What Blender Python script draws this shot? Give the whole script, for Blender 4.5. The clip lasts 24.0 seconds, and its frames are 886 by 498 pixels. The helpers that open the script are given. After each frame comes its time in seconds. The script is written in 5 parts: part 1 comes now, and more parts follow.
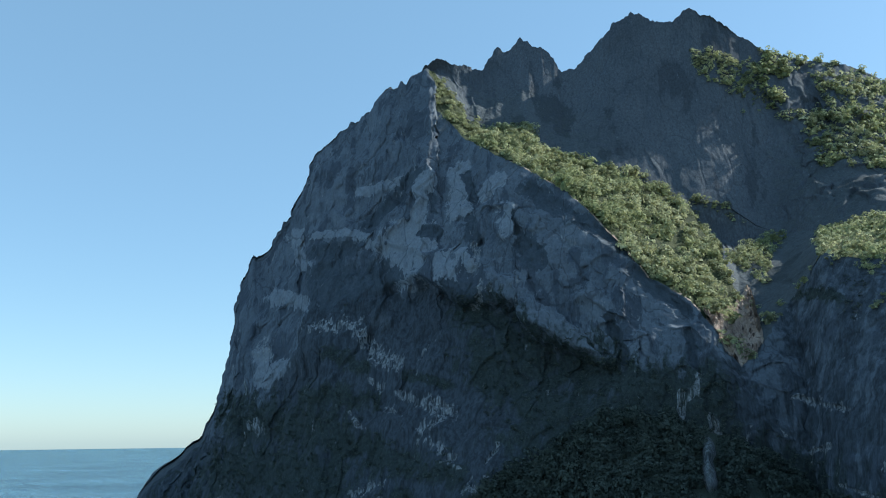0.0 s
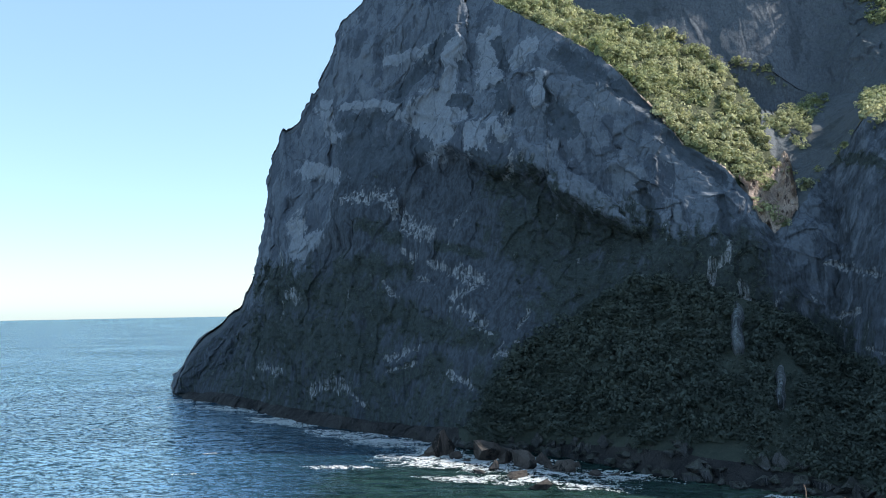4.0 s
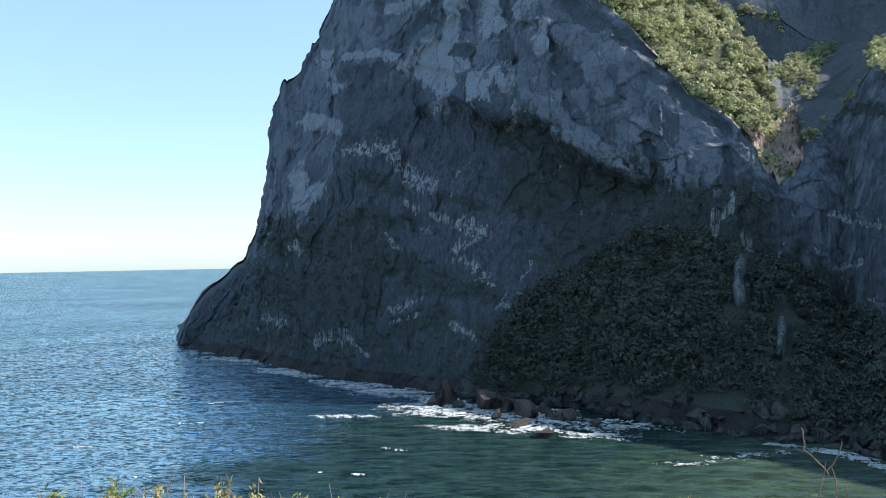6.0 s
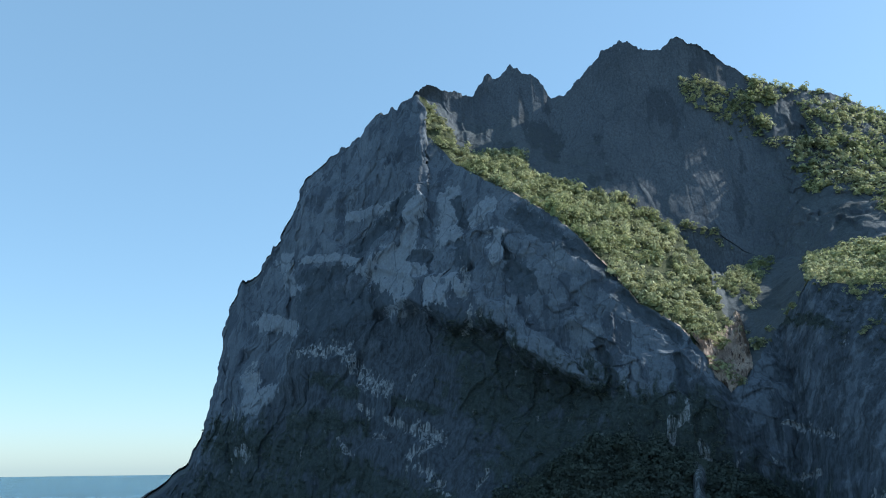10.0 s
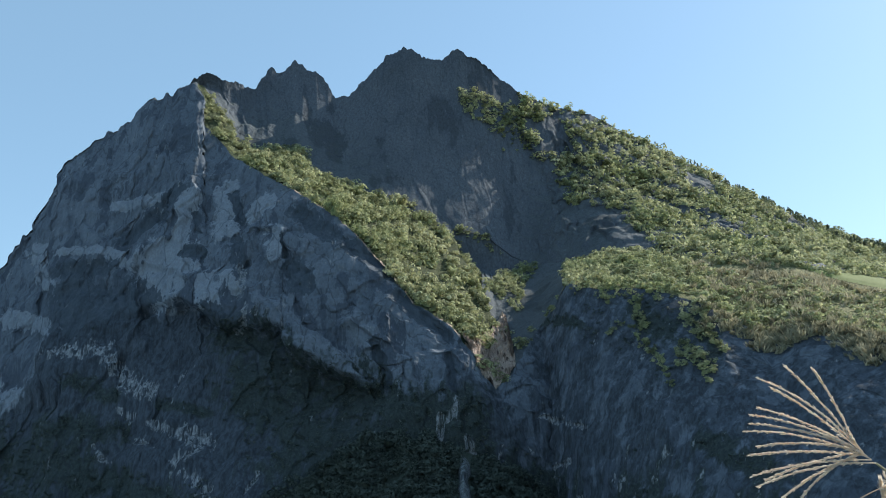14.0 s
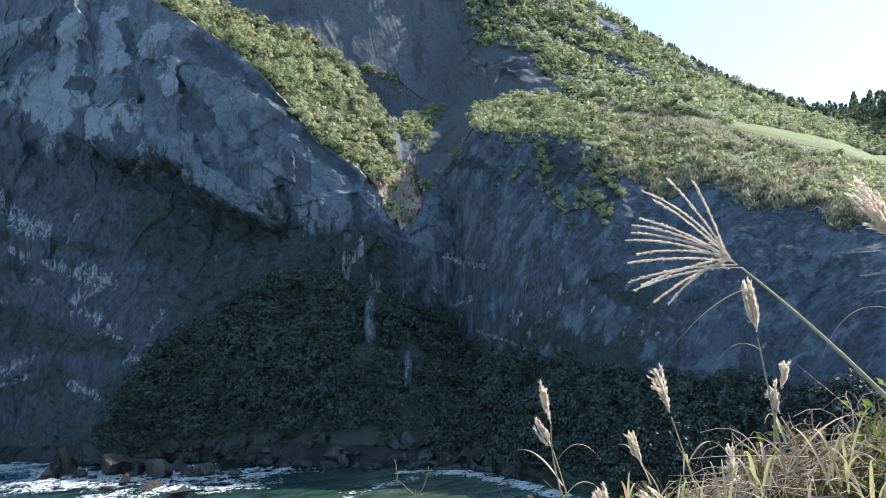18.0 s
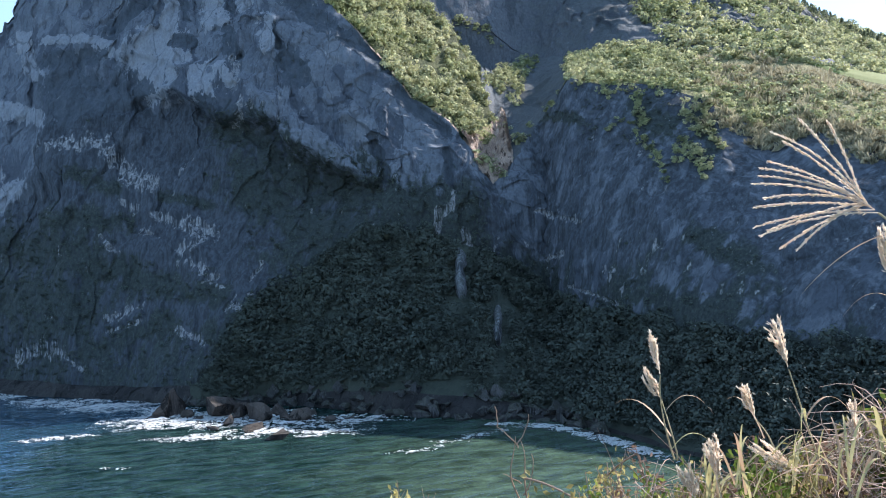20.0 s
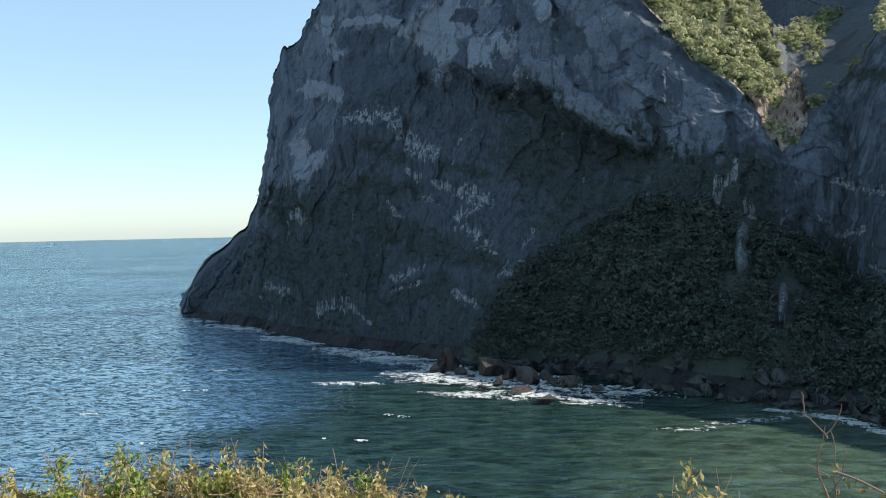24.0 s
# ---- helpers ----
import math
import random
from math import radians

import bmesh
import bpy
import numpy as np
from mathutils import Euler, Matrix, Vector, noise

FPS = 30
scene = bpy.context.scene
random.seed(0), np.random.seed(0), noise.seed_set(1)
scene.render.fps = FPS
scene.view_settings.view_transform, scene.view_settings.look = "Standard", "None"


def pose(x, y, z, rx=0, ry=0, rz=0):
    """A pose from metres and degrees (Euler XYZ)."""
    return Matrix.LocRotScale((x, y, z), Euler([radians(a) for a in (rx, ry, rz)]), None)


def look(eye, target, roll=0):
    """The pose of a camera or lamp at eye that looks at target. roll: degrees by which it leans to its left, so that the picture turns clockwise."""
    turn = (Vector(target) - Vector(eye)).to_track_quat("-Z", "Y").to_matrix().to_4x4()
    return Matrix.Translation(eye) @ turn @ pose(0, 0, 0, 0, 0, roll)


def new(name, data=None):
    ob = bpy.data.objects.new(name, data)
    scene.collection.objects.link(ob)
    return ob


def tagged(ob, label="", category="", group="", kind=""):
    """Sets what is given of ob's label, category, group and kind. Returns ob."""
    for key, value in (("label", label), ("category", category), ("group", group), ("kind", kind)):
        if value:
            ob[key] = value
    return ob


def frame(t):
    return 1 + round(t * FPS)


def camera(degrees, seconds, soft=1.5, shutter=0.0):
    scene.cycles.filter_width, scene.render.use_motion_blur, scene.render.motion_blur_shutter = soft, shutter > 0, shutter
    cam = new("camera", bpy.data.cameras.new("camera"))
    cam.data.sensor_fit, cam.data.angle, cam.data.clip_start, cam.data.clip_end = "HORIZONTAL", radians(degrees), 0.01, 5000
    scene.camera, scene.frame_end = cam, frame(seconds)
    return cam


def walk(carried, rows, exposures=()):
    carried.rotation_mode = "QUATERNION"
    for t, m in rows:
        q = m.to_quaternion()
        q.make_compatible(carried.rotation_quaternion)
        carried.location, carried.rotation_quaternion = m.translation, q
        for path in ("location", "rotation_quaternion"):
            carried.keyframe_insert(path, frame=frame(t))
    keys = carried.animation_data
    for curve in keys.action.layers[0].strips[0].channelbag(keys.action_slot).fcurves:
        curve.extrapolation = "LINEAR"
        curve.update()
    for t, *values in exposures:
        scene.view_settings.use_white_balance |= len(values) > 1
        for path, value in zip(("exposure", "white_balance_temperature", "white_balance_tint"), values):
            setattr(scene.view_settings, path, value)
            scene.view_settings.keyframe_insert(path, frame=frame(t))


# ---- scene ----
cam = camera(58.5, 24.0, soft=1.0)
# seconds, x, y, z, pitch, roll, yaw: a hand-held pan from one spot on the bluff
ROWS = [
    (0, -0.000, 0.000, 30.000, 13.56, 0.58, 0.00),
    (0.5, 0.001, -0.000, 30.000, 17.15, 1.02, -0.18),
    (1, 0.007, -0.000, 30.000, 17.90, 1.31, -1.06),
    (1.5, 0.001, -0.000, 30.000, 13.95, 1.24, -0.18),
    (2, -0.001, -0.000, 29.967, 8.10, 1.23, 0.15),
    (2.5, -0.007, -0.000, 29.938, 4.57, 1.10, 1.00),
    (4.5, -0.017, -0.000, 29.933, 4.02, 0.98, 2.36),
    (5, -0.017, -0.000, 29.920, 2.40, 1.04, 2.38),
    (5.5, -0.016, -0.000, 29.907, 0.88, 0.96, 2.32),
    (6, -0.017, -0.000, 29.907, 0.79, 1.01, 2.50),
    (6.5, -0.018, -0.000, 29.905, 0.64, 0.99, 2.52),
    (7, -0.017, -0.000, 29.908, 0.98, 0.88, 2.43),
    (7.5, -0.016, -0.000, 29.915, 1.79, 0.84, 2.25),
    (8, -0.015, -0.000, 29.921, 2.50, 0.95, 2.17),
    (8.5, -0.015, -0.000, 29.937, 4.42, 0.82, 2.09),
    (9, -0.012, -0.000, 29.968, 8.21, 1.00, 1.69),
    (9.5, -0.004, -0.000, 30.000, 12.86, 0.82, 0.56),
    (10, 0.005, -0.000, 30.000, 15.36, 0.62, -0.74),
    (10.5, 0.025, -0.001, 30.000, 16.35, 0.80, -3.65),
    (11, 0.056, -0.004, 30.000, 16.60, 1.37, -8.01),
    (11.5, 0.068, -0.006, 30.000, 16.51, 1.45, -9.76),
    (13.5, 0.125, -0.042, 30.000, 14.80, 2.09, -13.25),
    (14, 0.141, -0.042, 30.000, 14.83, 2.91, -16.54),
    (14.5, 0.145, -0.042, 30.000, 14.92, 3.01, -17.53),
    (15, 0.146, -0.040, 30.000, 15.02, 3.34, -17.99),
    (15.5, 0.162, -0.044, 30.000, 15.04, 3.71, -21.05),
    (16, 0.163, -0.042, 30.000, 14.56, 3.98, -21.72),
    (16.5, 0.162, -0.042, 30.000, 14.63, 4.19, -21.49),
    (17, 0.165, -0.042, 30.000, 13.33, 4.17, -22.28),
    (17.5, 0.163, -0.039, 29.956, 6.71, 3.79, -22.98),
    (19.5, 0.161, -0.034, 29.902, 0.25, 2.52, -23.67),
    (20, 0.108, -0.010, 29.901, 0.09, 2.51, -16.75),
    (20.5, 0.042, -0.002, 29.901, 0.16, 2.21, -6.00),
    (21, -0.001, -0.000, 29.900, -0.32, 1.97, 0.17),
    (21.5, -0.020, -0.001, 29.900, -0.84, 1.62, 2.94),
    (22, -0.026, -0.001, 29.900, -0.23, 1.75, 3.77),
    (22.5, -0.026, -0.001, 29.900, -0.30, 1.54, 3.73),
    (23, -0.028, -0.001, 29.900, -2.62, 2.00, 4.03),
    (23.5, -0.028, -0.001, 29.900, -2.76, 1.83, 4.03),
    (24, -0.018, -0.000, 29.900, -1.52, 1.16, 2.64),
]

# seconds, stops, kelvin, tint: the clip's camera adapts as it turns
EXPOSURES = [(0, 0.42, 6000, 4), (1.5, 0.42, 6000, 3), (2.5, 0.88, 6500, 12), (8, 0.95, 6500, 13), (8.5, 1.15, 6400, 12), (9, 1.35, 6200, 12), (9.5, 0.8, 6200, 8), (10, 0.5, 6000, 6), (11, 0.5, 6050, 6), (14, 0.52, 6500, 8), (17, 0.56, 6500, 8), (17.6, 0.95, 6300, 12), (19.5, 1.35, 6200, 15), (20, 1.25, 6300, 18), (20.6, 0.9, 6700, 13), (22, 0.7, 6900, 12), (24, 0.72, 6900, 12)]
walk(cam, [(t, pose(x, y, z, 90 + p, r, w)) for t, x, y, z, p, r, w in ROWS], EXPOSURES)

# ---- sky and sun ----
SUN_BEARING, SUN_HEIGHT = 78.5, 37.2
world = bpy.data.worlds.new("world")
scene.world = world
world.use_nodes = True
wn = world.node_tree.nodes
sky = wn.new("ShaderNodeTexSky")
sky.sky_type = "NISHITA"
sky.sun_disc = False
sky.sun_elevation = radians(SUN_HEIGHT)
sky.sun_rotation = radians(SUN_BEARING)
sky.air_density, sky.dust_density, sky.ozone_density = 1.0, 0.5, 1.0
tint = wn.new("ShaderNodeMix")
tint.data_type, tint.blend_type = "RGBA", "MULTIPLY"
tint.inputs[0].default_value = 1.0
tint.inputs[7].default_value = (0.91, 1.0, 1.05, 1)
# a thin even sea haze over the clear sky
haze = wn.new("ShaderNodeMix")
haze.data_type = "RGBA"
haze.inputs[0].default_value = 0.48
haze.inputs[7].default_value = (1.78, 2.72, 3.45, 1)
world.node_tree.links.new(sky.outputs[0], haze.inputs[6])
world.node_tree.links.new(haze.outputs[2], tint.inputs[6])
world.node_tree.links.new(tint.outputs[2], wn["Background"].inputs[0])
wn["Background"].inputs[1].default_value = 0.15
sun = new("sun", bpy.data.lights.new("sun", "SUN"))
sun.data.energy, sun.data.angle, sun.data.color = 5.0, radians(0.53), (1.0, 0.95, 0.86)
to_sun = Vector((math.sin(radians(SUN_BEARING)) * math.cos(radians(SUN_HEIGHT)),
                 math.cos(radians(SUN_BEARING)) * math.cos(radians(SUN_HEIGHT)), math.sin(radians(SUN_HEIGHT))))
sun.matrix_world = look(to_sun * 900, (0, 0, 0))


# ---- materials ----
class Graph:
    """A small wrapper round a node material."""

    def __init__(self, name, rough=0.9):
        self.mat = bpy.data.materials.new(name)
        self.mat.use_nodes = True
        self.tree = self.mat.node_tree
        self.bsdf = self.tree.nodes["Principled BSDF"]
        self.bsdf.inputs["Roughness"].default_value = rough
        self.bsdf.inputs["Specular IOR Level"].default_value = 0.25
        self.geo = self.tree.nodes.new("ShaderNodeNewGeometry")

    def link(self, a, b):
        self.tree.links.new(a, b)

    def place(self, scale):
        m = self.tree.nodes.new("ShaderNodeMapping")
        m.inputs["Scale"].default_value = scale
        self.link(self.geo.outputs["Position"], m.inputs["Vector"])
        return m.outputs[0]

    def noise(self, scale, detail=5.0, rough=0.6, warp=0.0):
        n = self.tree.nodes.new("ShaderNodeTexNoise")
        n.inputs["Scale"].default_value = 1.0
        n.inputs["Detail"].default_value = detail
        n.inputs["Roughness"].default_value = rough
        n.inputs["Distortion"].default_value = warp
        self.link(self.place(scale), n.inputs["Vector"])
        return n.outputs["Fac"]

    def cracks(self, scale, warp):
        """Distance to the nearest crack between blocks."""
        v = self.tree.nodes.new("ShaderNodeTexVoronoi")
        v.feature = "DISTANCE_TO_EDGE"
        v.inputs["Scale"].default_value = 1.0
        n = self.tree.nodes.new("ShaderNodeTexNoise")
        n.inputs["Scale"].default_value, n.inputs["Detail"].default_value = 2.0, 4.0
        at = self.place(scale)
        self.link(at, n.inputs["Vector"])
        m = self.tree.nodes.new("ShaderNodeVectorMath")
        m.operation = "MULTIPLY_ADD"
        m.inputs[1].default_value = (warp, warp, warp)
        self.link(n.outputs["Color"], m.inputs[0])
        self.link(at, m.inputs[2])
        self.link(m.outputs[0], v.inputs["Vector"])
        return v.outputs["Distance"]

    def ramp(self, value, *stops):
        r = self.tree.nodes.new("ShaderNodeValToRGB")
        els = r.color_ramp.elements
        els.remove(els[1])
        els[0].position, els[0].color = stops[0][0], (*stops[0][1], 1)
        for at, c in stops[1:]:
            els.new(at).color = (*c, 1)
        self.link(value, r.inputs[0])
        return r.outputs[0]

    def grey(self, value, lo, hi):
        if lo < hi:
            return self.ramp(value, (lo, (0, 0, 0)), (hi, (1, 1, 1)))
        return self.ramp(value, (hi, (1, 1, 1)), (lo, (0, 0, 0)))

    def mix(self, fac, a, b, mode="MIX"):
        m = self.tree.nodes.new("ShaderNodeMix")
        m.data_type, m.blend_type = "RGBA", mode
        for sock, v in ((m.inputs[0], fac), (m.inputs[6], a), (m.inputs[7], b)):
            if isinstance(v, (int, float)):
                sock.default_value = v
            elif isinstance(v, tuple):
                sock.default_value = (*v, 1)
            else:
                self.link(v, sock)
        return m.outputs[2]

    def math(self, op, a, b):
        m = self.tree.nodes.new("ShaderNodeMath")
        m.operation = op
        for sock, v in zip(m.inputs, (a, b)):
            if isinstance(v, (int, float)):
                sock.default_value = v
            else:
                self.link(v, sock)
        return m.outputs[0]

    def bump(self, height, strength, distance, under=None):
        b = self.tree.nodes.new("ShaderNodeBump")
        b.inputs["Strength"].default_value = strength
        b.inputs["Distance"].default_value = distance
        self.link(height, b.inputs["Height"])
        if under:
            self.link(under, b.inputs["Normal"])
        return b.outputs[0]

    def layer(self, name):
        """A value stored on the mesh's vertices."""
        a = self.tree.nodes.new("ShaderNodeAttribute")
        a.attribute_name = name
        return a.outputs["Fac"]

    def axis(self, i, kind="Position"):
        x = self.tree.nodes.new("ShaderNodeSeparateXYZ")
        self.link(self.geo.outputs[kind], x.inputs[0])
        return x.outputs[i]

    def done(self, colour, normal=None, rough=None):
        if isinstance(colour, tuple):
            self.bsdf.inputs["Base Color"].default_value = (*colour, 1)
        else:
            self.link(colour, self.bsdf.inputs["Base Color"])
        if normal:
            self.link(normal, self.bsdf.inputs["Normal"])
        if rough is not None:
            self.link(rough, self.bsdf.inputs["Roughness"])
        return self.mat


def rock_material(name, dark, mid, pale, scale=1.0, moss=(0.05, 0.06, 0.03), moss_amount=0.5, stain=0.5, drip=0.56, bed=0.5):
    """Weathered tuff: flat pale slabs split by cracks, tall dark stains with crisp edges, thin white drips, pits, a little moss on ledges."""
    g = Graph(name, 0.92)
    slab = g.noise((0.05 * scale, 0.05 * scale, 0.03 * scale), 4, 0.55, 0.4)
    stains = g.noise((0.085 * scale, 0.085 * scale, 0.016 * scale), 9, 0.62, 0.15)
    drips = g.noise((1.1 * scale, 1.1 * scale, 0.07 * scale), 4, 0.65, 0.2)
    layer = g.noise((0.03 * scale, 0.03 * scale, 0.16 * scale), 6, 0.65, 0.5)
    grit = g.noise((1.6 * scale, 1.6 * scale, 1.2 * scale), 5, 0.7)
    pits = g.noise((0.5 * scale, 0.5 * scale, 0.34 * scale), 5, 0.62, 0.3)
    crack = g.cracks((0.11 * scale, 0.11 * scale, 0.04 * scale), 0.35)
    fine = g.cracks((0.42 * scale, 0.42 * scale, 0.17 * scale), 0.3)
    c = g.ramp(slab, (0.38, mid), (0.6, pale))
    c = g.mix(g.grey(stains, stain - 0.012, stain + 0.02), dark, c)
    c = g.mix(g.math("MULTIPLY", g.grey(drips, drip, drip + 0.07), g.grey(layer, bed, bed + 0.05)), c, tuple(min(1.0, 1.5 * v) for v in pale))
    c = g.mix(g.math("MULTIPLY", g.grey(drips, 0.42, 0.34), 0.75), c, dark)
    c = g.mix(g.grey(pits, 0.33, 0.29), c, dark)
    c = g.mix(g.math("MULTIPLY", g.grey(crack, 0.025, 0.005), 0.4), c, dark)
    c = g.mix(g.math("MULTIPLY", g.grey(fine, 0.05, 0.015), 0.28), c, dark)
    c = g.mix(0.6, c, g.ramp(grit, (0.34, (0.45, 0.45, 0.45)), (0.64, (1.15, 1.13, 1.1))), "MULTIPLY")
    up = g.grey(g.math("ADD", g.axis(2, "Normal"), g.math("MULTIPLY", grit, 0.6)), 0.66, 0.86)
    c = g.mix(g.math("MULTIPLY", up, moss_amount), c, moss)
    n = g.bump(grit, 0.6, 0.25, g.bump(pits, 0.6, 0.4, g.bump(g.grey(crack, 0.0, 0.06), 0.4, 0.3)))
    return g.done(c, n)


def cliff_material():
    """The bay's main face: grey tuff with clean pale slabs, dark lichen, plant cover, white lime drips and painted
    shade where the mesh says so, all with ragged edges.
    """
    g = Graph("cliff_tuff", 0.92)
    flake = g.noise((0.12, 0.12, 0.045), 8, 0.62, 0.3)
    patchy = g.noise((0.42, 0.42, 0.17), 6, 0.62, 0.3)
    curtain = g.noise((0.2, 0.2, 0.012), 6, 0.62, 0.12)
    drips = g.noise((1.2, 1.2, 0.06), 4, 0.65, 0.2)
    grit = g.noise((1.7, 1.7, 1.2), 5, 0.7)
    pits = g.noise((0.5, 0.5, 0.3), 5, 0.62, 0.3)
    crack = g.cracks((0.1, 0.1, 0.03), 0.35)
    fine = g.cracks((0.4, 0.4, 0.14), 0.3)
    torn = g.math("ADD", g.math("MULTIPLY", g.math("SUBTRACT", flake, 0.5), 1.6), g.math("MULTIPLY", g.math("SUBTRACT", patchy, 0.5), 2.4))

    def where(name, soft, ragged=1.0, shift=0.0):
        return g.grey(g.math("ADD", g.layer(name), g.math("MULTIPLY", torn, ragged)), shift, shift + soft)

    dark, mid, pale = (0.074, 0.09, 0.115), (0.118, 0.14, 0.171), (0.215, 0.242, 0.278)
    c = g.ramp(flake, (0.39, (0.098, 0.118, 0.146)), (0.44, mid), (0.55, mid), (0.58, (0.142, 0.166, 0.2)))
    c = g.mix(g.grey(curtain, 0.47, 0.44), c, dark)
    c = g.mix(g.math("MULTIPLY", g.grey(drips, 0.44, 0.38), 0.55), c, (0.06, 0.074, 0.094))
    c = g.mix(where("slab", 0.05, 1.3), c, g.ramp(patchy, (0.4, (0.185, 0.21, 0.244)), (0.5, pale)))
    c = g.mix(g.math("MULTIPLY", where("chip", 0.06, 1.6), 0.5), c, (0.165, 0.19, 0.224))
    # dark lichen, with painted shade below the scrub edge
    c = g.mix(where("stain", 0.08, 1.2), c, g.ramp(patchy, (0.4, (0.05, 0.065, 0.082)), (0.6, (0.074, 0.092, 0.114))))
    # painted shade under the lip, streaked by the drips
    c = g.mix(g.math("MULTIPLY", where("face_shade", 0.35, 1.2), 0.85), c, g.ramp(drips, (0.4, (0.028, 0.036, 0.045)), (0.62, (0.064, 0.078, 0.097))))
    c = g.mix(where("growth_and_foot", 0.5, 1.6), c, g.ramp(grit, (0.36, (0.026, 0.036, 0.037)), (0.66, (0.048, 0.062, 0.06))))
    threads = g.noise((2.2, 2.2, 0.12), 5, 0.7, 0.2)
    lime = g.math("MULTIPLY", where("lime", 0.3, 2.4, -0.05), g.math("MULTIPLY", g.grey(drips, 0.42, 0.54), g.grey(threads, 0.37, 0.5)))
    c = g.mix(lime, c, g.ramp(grit, (0.35, (0.17, 0.184, 0.2)), (0.62, (0.29, 0.305, 0.32))))
    c = g.mix(g.grey(pits, 0.33, 0.29), c, dark)
    c = g.mix(g.math("MULTIPLY", g.grey(crack, 0.016, 0.004), 0.45), c, (0.03, 0.036, 0.046))
    c = g.mix(g.math("MULTIPLY", g.grey(fine, 0.03, 0.01), 0.12), c, dark)
    c = g.mix(0.45, c, g.ramp(grit, (0.34, (0.5, 0.5, 0.5)), (0.64, (1.15, 1.13, 1.1))), "MULTIPLY")
    n = g.bump(grit, 0.45, 0.2, g.bump(pits, 0.4, 0.35, g.bump(curtain, 0.4, 1.0, g.bump(g.grey(crack, 0.0, 0.05), 0.25, 0.3))))
    return g.done(c, n)


CLIFF = cliff_material()
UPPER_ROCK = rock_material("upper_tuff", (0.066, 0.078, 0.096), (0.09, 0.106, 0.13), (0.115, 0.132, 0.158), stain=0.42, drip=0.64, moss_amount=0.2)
WET_ROCK = rock_material("wet_basalt", (0.014, 0.015, 0.017), (0.024, 0.025, 0.027), (0.05, 0.05, 0.05), 3.0, moss_amount=0.0, stain=0.4)
BOULDER = rock_material("dark_basalt", (0.016, 0.015, 0.015), (0.046, 0.041, 0.039), (0.12, 0.102, 0.092), 5.0, moss_amount=0.05, stain=0.42)
SCREE = rock_material("red_scree", (0.12, 0.086, 0.074), (0.32, 0.24, 0.2), (0.5, 0.4, 0.335), 6.0, moss_amount=0.05, stain=0.42)


def foliage_material(name, colours, sheen=0.0, through_light=0.35):
    g = Graph(name, 0.7)
    rnd = g.geo.outputs["Random Per Island"]
    patch = g.noise((0.05, 0.05, 0.05), 3)
    a, b, c, d = colours
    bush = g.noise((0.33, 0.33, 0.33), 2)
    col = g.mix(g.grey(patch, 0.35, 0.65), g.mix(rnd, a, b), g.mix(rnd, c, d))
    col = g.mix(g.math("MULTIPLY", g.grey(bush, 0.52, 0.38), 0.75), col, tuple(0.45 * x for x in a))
    g.link(col, g.bsdf.inputs["Base Color"])
    t = g.tree.nodes.new("ShaderNodeBsdfTranslucent")
    g.link(col, t.inputs[0])
    m = g.tree.nodes.new("ShaderNodeMixShader")
    m.inputs[0].default_value = through_light
    out = g.tree.nodes["Material Output"]
    g.link(g.bsdf.outputs[0], m.inputs[1])
    g.link(t.outputs[0], m.inputs[2])
    g.link(m.outputs[0], out.inputs[0])
    return g.mat


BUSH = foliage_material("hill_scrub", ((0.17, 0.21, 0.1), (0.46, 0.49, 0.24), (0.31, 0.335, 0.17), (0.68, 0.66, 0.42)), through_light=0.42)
# dark wood tones; below the knoll they stand in for shaded scrub
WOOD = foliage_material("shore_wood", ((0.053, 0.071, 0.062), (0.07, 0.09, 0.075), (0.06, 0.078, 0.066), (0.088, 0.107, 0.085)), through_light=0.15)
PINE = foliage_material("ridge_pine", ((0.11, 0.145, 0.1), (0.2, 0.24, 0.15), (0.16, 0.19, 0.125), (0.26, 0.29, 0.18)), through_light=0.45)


def earth_material(name, a, b, c, size=0.15):
    g = Graph(name, 0.95)
    n1 = g.noise((size, size, size), 6, 0.65)
    n2 = g.noise((size * 9, size * 9, size * 9), 5, 0.7)
    col = g.mix(g.grey(n1, 0.38, 0.62), a, b)
    col = g.mix(g.grey(n2, 0.5, 0.75), col, c)
    return g.done(col, g.bump(n2, 0.8, 0.5))


SCRUB_SOIL = earth_material("scrub_soil", (0.035, 0.045, 0.022), (0.06, 0.07, 0.032), (0.1, 0.1, 0.055))
DRY_GRASS = earth_material("dry_grass", (0.1, 0.11, 0.045), (0.19, 0.18, 0.09), (0.3, 0.27, 0.17), 0.3)
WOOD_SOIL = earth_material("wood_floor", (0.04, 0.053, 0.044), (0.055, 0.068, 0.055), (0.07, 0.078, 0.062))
DRY_SOIL = earth_material("bluff_soil", (0.09, 0.075, 0.04), (0.14, 0.11, 0.06), (0.2, 0.16, 0.09), 1.2)


